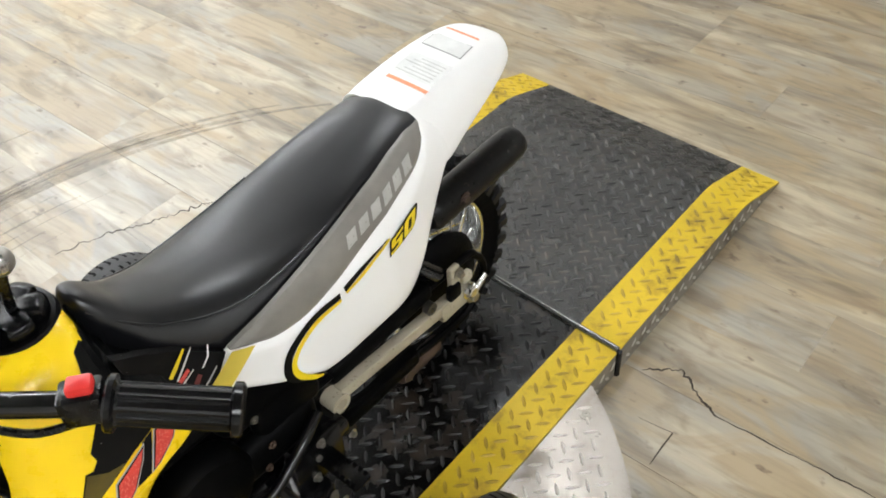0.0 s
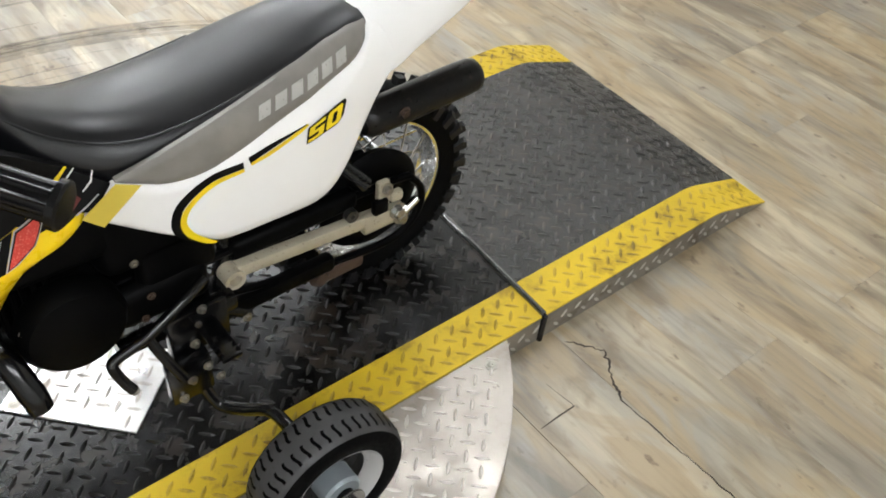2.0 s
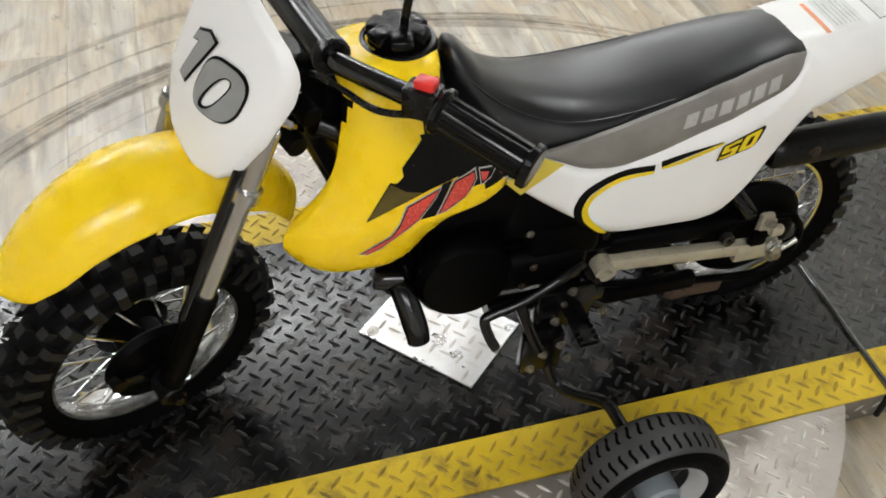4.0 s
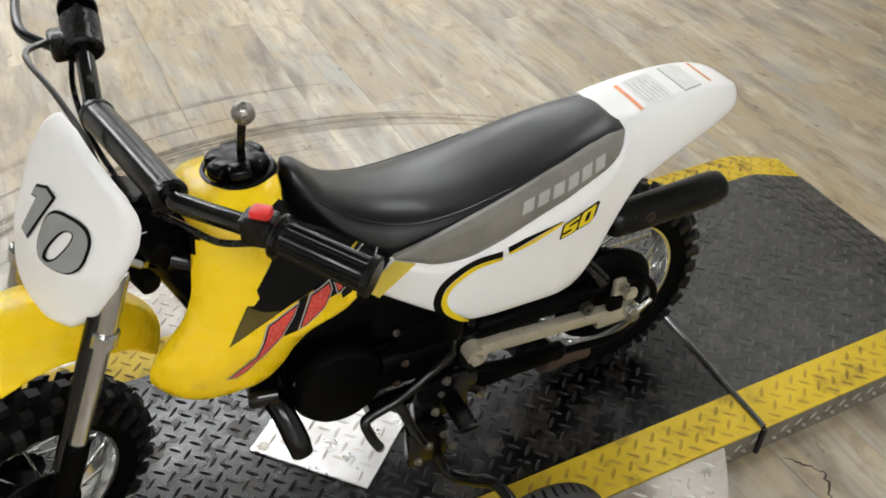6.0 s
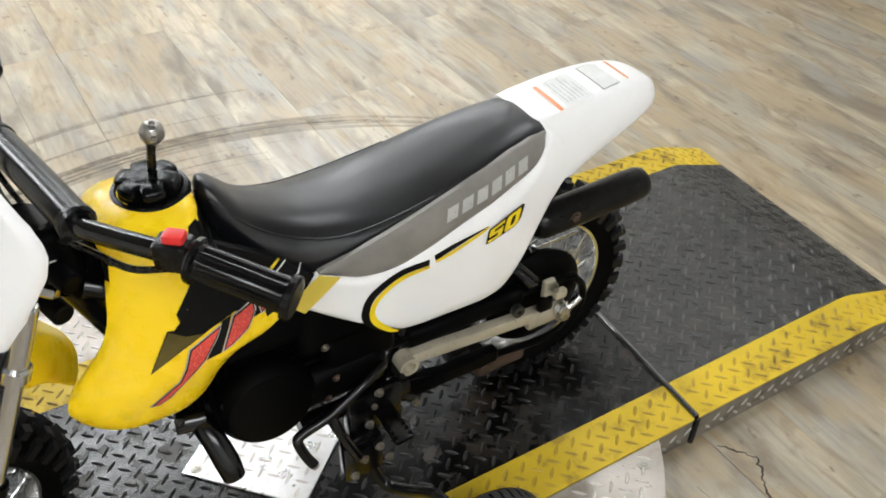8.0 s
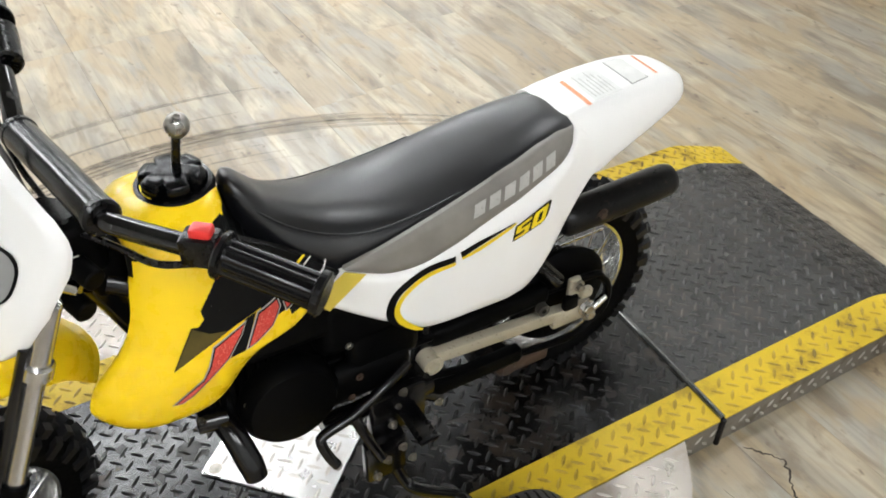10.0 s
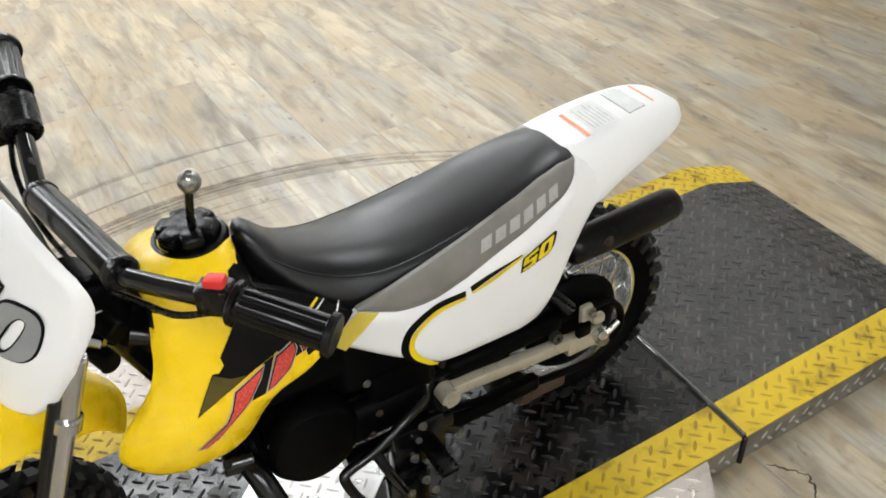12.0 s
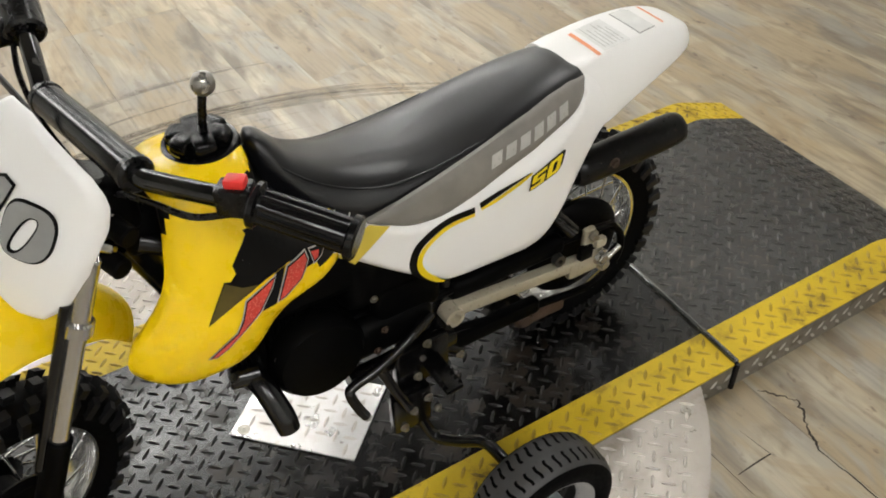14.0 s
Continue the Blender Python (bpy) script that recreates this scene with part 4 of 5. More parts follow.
tank.data.materials.append(M["black_decal"])
for face in tank.data.polygons:
    if 0.516 < face.center.z < 0.606 and face.center.x > field_edge(face.center.z):
        face.material_index = 1
    elif face.center.z > 0.455 and face.center.z < 0.57 and face.center.x > -0.665 and face.normal.z > 0.25:
        face.material_index = 1
    elif face.center.z < 0.592 and face.center.x < -0.740 and face.center.y > -0.060 and face.normal.x < -0.2:
        face.material_index = 1


def tank_place(x, z, lift):
    return Vector((x, -(tank_half(x, z)) - lift, z))


# graphics: black field with a torn edge, then yellow, white, red and black slanted blocks
FIELD = [(-0.690, 0.603), (-0.703, 0.575), (-0.702, 0.560), (-0.728, 0.528), (-0.7265, 0.518), (-0.734, 0.511), (-0.741, 0.5125), (-0.769, 0.4685), (-0.738, 0.4825), (-0.696, 0.4995), (-0.643, 0.5145),
         (-0.615, 0.510), (-0.585, 0.500), (-0.590, 0.520), (-0.612, 0.548), (-0.640, 0.582), (-0.655, 0.603)]
bp("black_field", patch(FIELD, tank_place, 0.0012), "black_decal", tank, "worn black graphic with a torn edge", 0)
bp("black_field", patch([(-0.7405, 0.5110), (-0.7675, 0.4695), (-0.738, 0.4830), (-0.706, 0.4965), (-0.724, 0.500)], tank_place, 0.0016), "olive_decal", tank, "olive fading tip of the graphic", 0)


def chain(outline, mat, lift, label=""):
    bp("graphic", patch(outline, tank_place, lift), mat, tank, label, 0)


SLASH = [(-0.7795, 0.4255), (-0.743, 0.449), (-0.734, 0.4635), (-0.725, 0.4845), (-0.6845, 0.5015), (-0.6925, 0.4865), (-0.7105, 0.4645), (-0.7546, 0.4285), (-0.768, 0.4225)]
BLOCK = [(-0.692, 0.4665), (-0.681, 0.489), (-0.6715, 0.5055), (-0.645, 0.511), (-0.6437, 0.499), (-0.6575, 0.4815), (-0.680, 0.4695)]
chain([(-0.6855, 0.5025), (-0.6725, 0.5060), (-0.6925, 0.4660), (-0.7095, 0.4640)], "black_decal", 0.0017, "black bar of the graphic")
for shape in (SLASH, BLOCK):
    chain(shape, "light_grey_decal", 0.0021)
for shape in (SLASH, BLOCK):
    chain(inset(shape, 0.0013), "black_decal", 0.0026)
for shape in (SLASH, BLOCK):
    chain(inset(shape, 0.0028), "red_decal", 0.0031, "red slanted block of the graphic")
chain([(-0.6410, 0.5090), (-0.6150, 0.5000), (-0.6250, 0.4930), (-0.6395, 0.4900)], "light_grey_decal", 0.0021)
chain([(-0.6400, 0.5075), (-0.6175, 0.4997), (-0.6255, 0.4942), (-0.6385, 0.4915)], "black_decal", 0.0026)
chain([(-0.6390, 0.5045), (-0.6280, 0.5000), (-0.6320, 0.4950), (-0.6375, 0.4940)], "red_decal", 0.0031)


def shroud_place(x, z, lift):
    return Vector((x, -(0.070 + 0.35 * max(0.0, 0.53 - z) + lift), z))


def shroud():
    bm = patch([(-0.668, 0.578), (-0.640, 0.560), (-0.605, 0.532), (-0.566, 0.500), (-0.590, 0.478), (-0.630, 0.492), (-0.660, 0.530)], shroud_place, 0.0, 0.012)
    r = bmesh.ops.extrude_face_region(bm, geom=bm.faces[:])
    bmesh.ops.translate(bm, vec=(0, 0.010, 0), verts=[v for v in r["geom"] if isinstance(v, bmesh.types.BMVert)])
    return bm


bp("tank_shroud", shroud(), "black_decal", tank, "black plastic shroud between tank and side panel", 40)
for path, w, mat in (([(-0.602, 0.533), (-0.619, 0.520), (-0.640, 0.507)], 0.0045, "yellow_decal"), ([(-0.595, 0.5285), (-0.611, 0.5165), (-0.629, 0.5040)], 0.0020, "label_grey"),
                     ([(-0.579, 0.5198), (-0.584, 0.5098), (-0.5948, 0.5027)], 0.0020, "label_grey"), ([(-0.6075, 0.5110), (-0.621, 0.5058), (-0.632, 0.5020)], 0.0050, "red_decal"),
                     ([(-0.603, 0.5080), (-0.618, 0.5025), (-0.628, 0.4983)], 0.0016, "label_grey"), ([(-0.581, 0.4949), (-0.5958, 0.4873), (-0.609, 0.4822)], 0.0018, "light_grey_decal"),
                     ([(-0.600, 0.4990), (-0.612, 0.4905)], 0.0075, "dark_red_decal")):
    bp("graphic", ribbon(path, [w * 0.7, w, w * 0.8], shroud_place, 0.0010, 3, False), mat, tank, "worn stripe of the shroud graphic", 0)

bp("seat_base", merge(box(-0.680, -0.040, 0.450, -0.590, 0.040, 0.535, 0.014, 3), box(-0.625, -0.060, 0.440, -0.545, 0.060, 0.512, 0.012, 3)), "black_plastic", None, "black plastic filler below the seat", 45)
# filler neck, cap and the valve on it
CAPX, CAPY = -0.708, 0.004
cap_m = Matrix.Translation((CAPX, CAPY, 0.6090)) @ Matrix.Rotation(radians(-1), 4, "Y")
bp("filler_ring", lathe([(0.0, -0.004), (0.041, -0.004), (0.0425, 0.006), (0.040, 0.0115), (0.036, 0.012), (0.034, 0.0105), (0.0, 0.0105)], 40), "cap_black", tank, "black rubber filler ring", m=cap_m)


def cap():
    bm = bmesh.new()
    rings = []
    for r, h in ((0.0, 0.006), (0.027, 0.006), (0.0325, 0.009), (0.0345, 0.013), (0.0340, 0.0225), (0.0315, 0.0252), (0.024, 0.0268), (0.012, 0.0262), (0.0, 0.0250)):
        ring = []
        for k in range(72):
            a = 2 * math.pi * k / 72
            lobe = 1 - 0.26 * max(0, math.cos(6 * a + 0.5)) ** 3 if 0.008 < h and r > 0.013 else 1
            ring.append(bm.verts.new((r * lobe * math.cos(a), r * lobe * math.sin(a), h)))
        rings.append(ring)
    for p, q in zip(rings, rings[1:]):
        for k in range(72):
            bm.faces.new((p[k], p[(k + 1) % 72], q[(k + 1) % 72], q[k]))
    bmesh.ops.remove_doubles(bm, verts=bm.verts, dist=1e-6)
    return bm


cp = bp("fuel_cap", cap(), "cap_black", None, "black lobed plastic fuel cap with a vent valve", 40, cap_m)
bp("vent_stem", tube([(CAPX + 0.003, CAPY - 0.006, 0.624), (CAPX + 0.006, CAPY - 0.012, 0.662), (CAPX + 0.009, CAPY - 0.018, 0.688)], 0.0048, 12), "black_plastic", cp, "black rubber vent tube")
ball_m = along((CAPX + 0.009, CAPY - 0.018, 0.685), (CAPX + 0.012, CAPY - 0.026, 0.72))
bp("vent_valve", lathe([(0.0, 0.0), (0.006, 0.0), (0.010, 0.003), (0.0125, 0.008), (0.0125, 0.013), (0.010, 0.020), (0.006, 0.023), (0.0035, 0.0235), (0.003, 0.020), (0.0, 0.020)], 20), "fork_grey", cp, "round bare-metal vent valve", m=ball_m)

# ---------------- seat
SEAT = [(-0.662, 0.014, 0.598, 0.611), (-0.656, 0.026, 0.588, 0.616), (-0.645, 0.036, 0.573, 0.611), (-0.632, 0.045, 0.556, 0.597), (-0.612, 0.057, 0.533, 0.577), (-0.570, 0.072, 0.512, 0.556), (-0.530, 0.079, 0.512, 0.546),
        (-0.480, 0.077, 0.523, 0.542), (-0.420, 0.071, 0.535, 0.547), (-0.350, 0.063, 0.552, 0.562), (-0.290, 0.057, 0.563, 0.574), (-0.246, 0.052, 0.567, 0.579), (-0.226, 0.048, 0.566, 0.577)]


def seat_body():
    a = spline([(r[0], r[1], r[2]) for r in SEAT], 4)
    b = spline([(r[0], r[3], 0) for r in SEAT], 4)
    rings = []
    for p, q in zip(a, b):
        x, w, zs = p
        zt = q[1]
        ring = []
        for k in range(33):
            s = -1 + 2 * k / 32
            u = math.sin(s * math.pi / 2)
            shoulder = (1 - abs(u) ** 2.7)
            ring.append(Vector((x, u * w, zs + (zt - zs) * shoulder ** 0.62)))
        ring += [Vector((x, u * w * 0.9, zs - 0.034)) for u in (1, 0.3, -0.3, -1)]
        rings.append(ring)
    return loft(rings)


seat = bp("seat", seat_body(), "seat_vinyl", None, "black vinyl seat with grey side covers, lightly worn", 50)

def seat_at(x, u):
    """A place on the seat's skin; u from -1 (left edge) to 1."""
    xs = [q[0] for q in SEAT]
    w, zs, zt = (float(np.interp(x, xs, [q[k] for q in SEAT])) for k in (1, 2, 3))
    return Vector((x, u * w, zs + (zt - zs) * (1 - abs(u) ** 2.7) ** 0.62))


for sgn in (-1, 1):
    bp("seat_seam", tube([seat_at(x, sgn * u) for x, u in ((-0.656, 0.90), (-0.630, 0.86), (-0.600, 0.82), (-0.560, 0.82), (-0.520, 0.86), (-0.480, 0.90), (-0.440, 0.94), (-0.400, 0.97))], 0.0013, 6), "seat_vinyl", seat)

GREY_UP = [(-0.566, 0.506), (-0.530, 0.516), (-0.480, 0.528), (-0.420, 0.543), (-0.350, 0.558), (-0.290, 0.5685), (-0.250, 0.5710), (-0.228, 0.5700)]
GREY_LOW = smooth_table([(-0.565, 0.505), (-0.536, 0.4925), (-0.507, 0.4820), (-0.468, 0.4795), (-0.425, 0.4905), (-0.373, 0.507), (-0.3134, 0.5235), (-0.276, 0.5330), (-0.253, 0.5390), (-0.235, 0.5510), (-0.2275, 0.5690)], 40)


def side_y(x, z):
    """How far the body's side stands off the middle plane."""
    base = interp(x, [(-0.60, 0.086), (-0.52, 0.095), (-0.42, 0.097), (-0.33, 0.093), (-0.27, 0.084), (-0.235, 0.0745), (-0.205, 0.0665), (-0.15, 0.060), (-0.05, 0.05)])
    up = max(0.0, z - 0.47)
    low = max(0.0, 0.42 - z)
    return base - 1.6 * up * up * (1 + 8 * max(0, z - 0.52)) - 1.2 * low * low


def side_place(x, z, lift):
    return Vector((x, -(side_y(x, z) + lift), z))


def flank(xs, low, up, off, thick, rows=9, roll=0.006):
    grid = []
    for x in xs:
        a, b = interp(x, low), interp(x, up)
        row = []
        for k in range(rows):
            t = k / (rows - 1)
            z = a + (b - a) * t
            e = max(0.0, 1 - min(t, 1 - t) * (b - a) / 0.010) if b - a > 1e-4 else 1.0
            row.append(Vector((x, -(side_y(x, z) + off - roll * e * e), z)))
        grid.append(row)
    return sheet(grid, thick, lambda p: Vector((0, 1, 0)))


def mirror(bm):
    bmesh.ops.scale(bm, vec=(1, -1, 1), verts=bm.verts)
    bmesh.ops.reverse_faces(bm, faces=bm.faces[:])
    return bm


WHITE_LOW = smooth_table([(-0.600, 0.469), (-0.585, 0.456), (-0.545, 0.425), (-0.500, 0.393), (-0.476, 0.376), (-0.452, 0.3615), (-0.400, 0.356), (-0.355, 0.352), (-0.318, 0.350), (-0.302, 0.3545), (-0.285, 0.373), (-0.253, 0.4245), (-0.223, 0.465), (-0.187, 0.499)], 56)
WHITE_UP = [(-0.600, 0.468), (-0.566, 0.500)] + [(x, z - 0.001) for x, z in GREY_LOW if x > -0.56] + [(-0.215, 0.568), (-0.187, 0.545)]
gx = list(np.linspace(-0.563, -0.228, 54))
wx = list(np.linspace(-0.599, -0.188, 68))
for flip in (False, True):
    g = flank(gx, GREY_LOW, GREY_UP, 0.001, 0.006, 9, 0.003)
    w = flank(wx, WHITE_LOW, WHITE_UP, 0.0, 0.005, 13, 0.008)
    if flip:
        bmesh.ops.translate(g, vec=(0, 0.008, -0.014), verts=g.verts)
    cover = bp("side_cover", mirror(g) if flip else g, "grey_vinyl", seat, "grey vinyl side of the seat", 50)
    panel = bp("side_panel", mirror(w) if flip else w, "white_plastic", None, "white plastic side panel with black and yellow stripes", 50)
    if not flip:
        near_cover, near_panel = cover, panel

# six plain slanted blocks in place of the maker's lettering
for k in range(6):
    x, z = -0.3990 + k * 0.0222, 0.5200 + k * 0.0040
    bp("lettering_block", patch([(x, z), (x + 0.0160, z + 0.0029), (x + 0.0196, z + 0.0194), (x + 0.0036, z + 0.0165)], lambda a, b, c: side_place(a, b, c + 0.001), 0.0012), "faded_print", near_cover, "", 0)

# stripes: a black and a yellow band that sweep round from the front
ARC = [(-0.478, 0.381), (-0.495, 0.394), (-0.5085, 0.411), (-0.5105, 0.430), (-0.4985, 0.451), (-0.4641, 0.469), (-0.4237, 0.4713)]
ARC_YELLOW = [(-0.466, 0.3725), (-0.478, 0.381), (-0.4965, 0.402), (-0.5025, 0.4232), (-0.492, 0.4434), (-0.463, 0.4610), (-0.4238, 0.4647)]
bp("black_stripe", ribbon(ARC, [0.003, 0.008, 0.0115, 0.0115, 0.0115, 0.0098, 0.0092], side_place, 0.0008), "black_decal", near_panel, "worn black stripe", 0)
bp("yellow_stripe", ribbon(ARC_YELLOW, [0.003, 0.007, 0.0085, 0.0075, 0.007, 0.0070, 0.0048], side_place, 0.0014), "yellow_decal", near_panel, "yellow stripe", 0)
bp("black_stripe", ribbon([(-0.4162, 0.4745), (-0.389, 0.4808), (-0.350, 0.4878), (-0.338, 0.4905)], [0.0098, 0.0078, 0.0022, 0.001], side_place, 0.0008), "black_decal", near_panel, "worn black stripe", 0)
bp("yellow_stripe", ribbon([(-0.4147, 0.4690), (-0.388, 0.4735), (-0.350, 0.4843), (-0.336, 0.4895)], [0.0042, 0.0060, 0.0050, 0.003], side_place, 0.0014), "yellow_decal", near_panel, "yellow stripe", 0)


def tag_place(s, t, lift):
    """The slanted field of the digits: s along, t up, both from 0 to 1."""
    x = (1 - t) * (-0.3385 + 0.0495 * s) + t * (-0.3360 + 0.0535 * s)
    z = (1 - t) * (0.4650 + 0.0080 * s) + t * (0.4840 + 0.0130 * s)
    return side_place(x, z, lift)


# the five as bars: top, upper stem, middle, lower stem, foot
FIVE = [(0.02, 0.80, 0.47, 1.0), (0.01, 0.58, 0.17, 0.80), (0.01, 0.40, 0.46, 0.60), (0.29, 0.18, 0.46, 0.42), (0.0, 0.0, 0.45, 0.20)]
bp("number_mark", patch([(-0.04, -0.10), (0.90, -0.10), (1.0, 0.0), (1.08, 0.25), (1.09, 0.95), (1.02, 1.12), (0.5, 1.12), (0.0, 1.10), (-0.03, 1.0)], tag_place, 0.0016, 0.12), "black_decal", near_panel, "black field of the digits", 0)
bp("number_mark", merge(*[patch([(a, b), (c, b), (c, d), (a, d)], tag_place, 0.0022, 0.12) for a, b, c, d in FIVE]), "yellow_decal", near_panel, "yellow digit outlined in black", 0)
bp("number_mark", ring_face([(0.56, 0.0), (0.92, 0.0), (0.99, 0.12), (0.99, 0.88), (0.96, 1.0), (0.59, 1.0), (0.54, 0.88), (0.53, 0.12)], [(0.71, 0.22), (0.80, 0.22), (0.84, 0.30), (0.84, 0.72), (0.82, 0.78), (0.73, 0.78), (0.71, 0.70), (0.70, 0.30)], tag_place, 0.0022), "yellow_decal", near_panel, "yellow digit outlined in black", 0)
bp("faded_patch", patch([(-0.6050, 0.4740), (-0.5640, 0.5050), (-0.5390, 0.4945), (-0.5850, 0.4545)], side_place, 0.0016), "pale_yellow", near_panel, "faded yellow patch", 0)


# tail: an inverted trough that carries on from the seat
TAIL = [(-0.238, 0.055, 0.577, 0.545), (-0.218, 0.066, 0.580, 0.503), (-0.192, 0.069, 0.582, 0.499), (-0.155, 0.066, 0.586, 0.515), (-0.110, 0.061, 0.588, 0.531), (-0.072, 0.055, 0.586, 0.543), (-0.044, 0.047, 0.580, 0.550), (-0.026, 0.036, 0.572, 0.551), (-0.012, 0.019, 0.563, 0.551)]


def tail_body():
    a = spline([(r[0], r[1], r[2]) for r in TAIL], 5)
    b = spline([(r[0], r[3], 0) for r in TAIL], 5)
    rows = []
    for p, q in zip(a, b):
        x, w, zt = p
        zb = q[1]
        row = []
        for k in range(29):
            s = -1 + 2 * k / 28
            u = math.sin(s * math.pi / 2)
            f = (1 - abs(u) ** 5) ** 0.5
            row.append(Vector((x, u * w * (1 + 0.06 * (1 - f)), zb + (zt - zb) * f)))
        rows.append(row)
    return sheet(rows, 0.004, lambda p: Vector((0, -p.y * 4, -0.9)).normalized())


tail = bp("rear_fender", tail_body(), "white_plastic", None, "white plastic rear fender with faded warning labels", 50, Matrix.Translation((0, 0.010, 0)))


def tail_z(x):
    return interp(x, [(r[0], r[2]) for r in TAIL])


def tail_place(x, y, lift):
    return Vector((x, y + 0.010, tail_z(x) + lift - 0.0005 - 14 * abs(y) ** 3))


bp("warning_label", patch([(-0.194, -0.043), (-0.188, -0.043), (-0.188, 0.021), (-0.194, 0.021)], tail_place, 0.0012), "orange_decal", tail, "orange bar of a warning label", 0)
lab = bp("warning_label", patch([(-0.181, -0.040), (-0.137, -0.039), (-0.137, 0.026), (-0.181, 0.024)], tail_place, 0.0010), "label_grey", tail, "faded pale label with tiny print", 0)
for k in range(6):
    bp("print_line", ribbon([(-0.175 + k * 0.006, -0.034), (-0.175 + k * 0.006, 0.020 - 0.008 * (k % 3))], [0.0014, 0.0014], tail_place, 0.0016, 2, False), "light_grey_decal", lab, "", 0)
lab = bp("warning_label", patch([(-0.1190, -0.036), (-0.0870, -0.030), (-0.0870, 0.024), (-0.0930, 0.030), (-0.1190, 0.028)], tail_place, 0.0010), "grey_decal", tail, "grey outlined label", 0)
bp("label_field", patch([(-0.1178, -0.0346), (-0.0882, -0.0290), (-0.0882, 0.0232), (-0.0937, 0.0287), (-0.1178, 0.0267)], tail_place, 0.0016), "label_grey", lab, "", 0)
bp("warning_label", patch([(-0.071, -0.026), (-0.066, -0.024), (-0.066, 0.028), (-0.071, 0.028)], tail_place, 0.0012), "orange_decal", tail, "orange bar of a warning label", 0)

# ---------------- frame, engine, drive
for s in (-1, 1):
    bp("frame_tube", tube([(-0.80, s * 0.02, 0.54), (-0.70, s * 0.05, 0.50), (-0.52, s * 0.065, 0.44), (-0.45, s * 0.056, 0.36), (-0.45, s * 0.054, 0.27), (-0.50, s * 0.06, 0.235), (-0.60, s * 0.065, 0.235)], 0.013, 14), "black_paint", None, "black steel frame tube")
    bp("subframe_tube", tube([(-0.52, s * 0.055, 0.44), (-0.40, s * 0.055, 0.46), (-0.30, s * 0.048, 0.50), (-0.22, s * 0.040, 0.535)], 0.010, 12), "black_paint", None, "black steel rear frame tube")
bp("down_tube", tube([(-0.81, 0, 0.53), (-0.775, 0, 0.44), (-0.745, 0, 0.34), (-0.72, 0, 0.31)], 0.016, 14), "black_paint", None, "black steel down tube")
eng = bp("engine", merge(box(-0.735, -0.062, 0.262, -0.49, 0.062, 0.335, 0.028, 4), box(-0.70, -0.05, 0.31, -0.52, 0.05, 0.40, 0.02, 3)), "engine_black", None, "black engine with oily castings", 50)
bp("flywheel_cover", merge(lathe([(0, 0.0), (0.066, 0.0), (0.070, 0.006), (0.070, 0.026), (0.062, 0.036), (0.030, 0.040), (0, 0.040)], 40, Matrix.Translation((-0.642, -0.060, 0.326)) @ Matrix.Diagonal((0.88, 1, 0.88, 1)) @ Y_AXIS)), "engine_black", eng, "round black flywheel cover", 45)
bp("gear_cover", merge(box(-0.60, -0.088, 0.280, -0.475, -0.055, 0.340, 0.016, 3), box(-0.56, -0.082, 0.320, -0.46, -0.055, 0.40, 0.014, 3)), "engine_black", eng, "black gear cover", 45)
fins = [box(-0.745 + 0.013 * k, -0.062, 0.318 + 0.002 * k, -0.738 + 0.013 * k, 0.062, 0.425, 0.002, 1) for k in range(8)]
bp("cylinder", rod((-0.66, 0, 0.36), (-0.765, 0, 0.385), 0.040, 24), "engine_black", eng, "finned black cylinder")
for fin in fins:
    bp("cooling_fin", fin, "engine_black", eng)
for p in ((-0.563, -0.086, 0.384), (-0.694, -0.084, 0.350), (-0.565, -0.090, 0.296), (-0.553, -0.090, 0.328)):
    bp("bolt", bolt(p, (0, -1, 0), 0.0036, 0.004), "rust_brown" if p[2] < 0.35 else "zinc", eng)
# black inner cover that fills the space under the side panel
bp("air_box", merge(box(-0.70, -0.080, 0.395, -0.46, 0.080, 0.470, 0.022, 3), box(-0.60, -0.082, 0.36, -0.40, 0.082, 0.46, 0.022, 3)), "engine_black", None, "black plastic air box", 45)
bp("inner_cover", merge(box(-0.46, -0.082, 0.345, -0.29, 0.082, 0.46, 0.018, 3)), "engine_black", None, "black inner mudguard", 45)
bp("carburettor", merge(rod((-0.60, 0, 0.40), (-0.54, 0, 0.43), 0.022), rod((-0.575, 0, 0.36), (-0.575, 0, 0.45), 0.02)), "fork_grey", eng)
# thick guard bar below the tank
bp("guard_bar", merge(tube([(-0.765, 0.05, 0.330), (-0.740, -0.02, 0.328), (-0.721, -0.080, 0.322), (-0.711, -0.114, 0.290), (-0.708, -0.124, 0.270)], [0.012, 0.013, 0.0145, 0.0155, 0.0140], 18), rod((-0.752, -0.066, 0.332), (-0.715, -0.072, 0.330), 0.0135, 16)), "black_paint", None, "black thick guard bar below the tank", 40)
bp("guard_bolt", bolt((-0.748, -0.078, 0.345), (-0.1, -0.5, 0.8), 0.004), "black_paint", None)

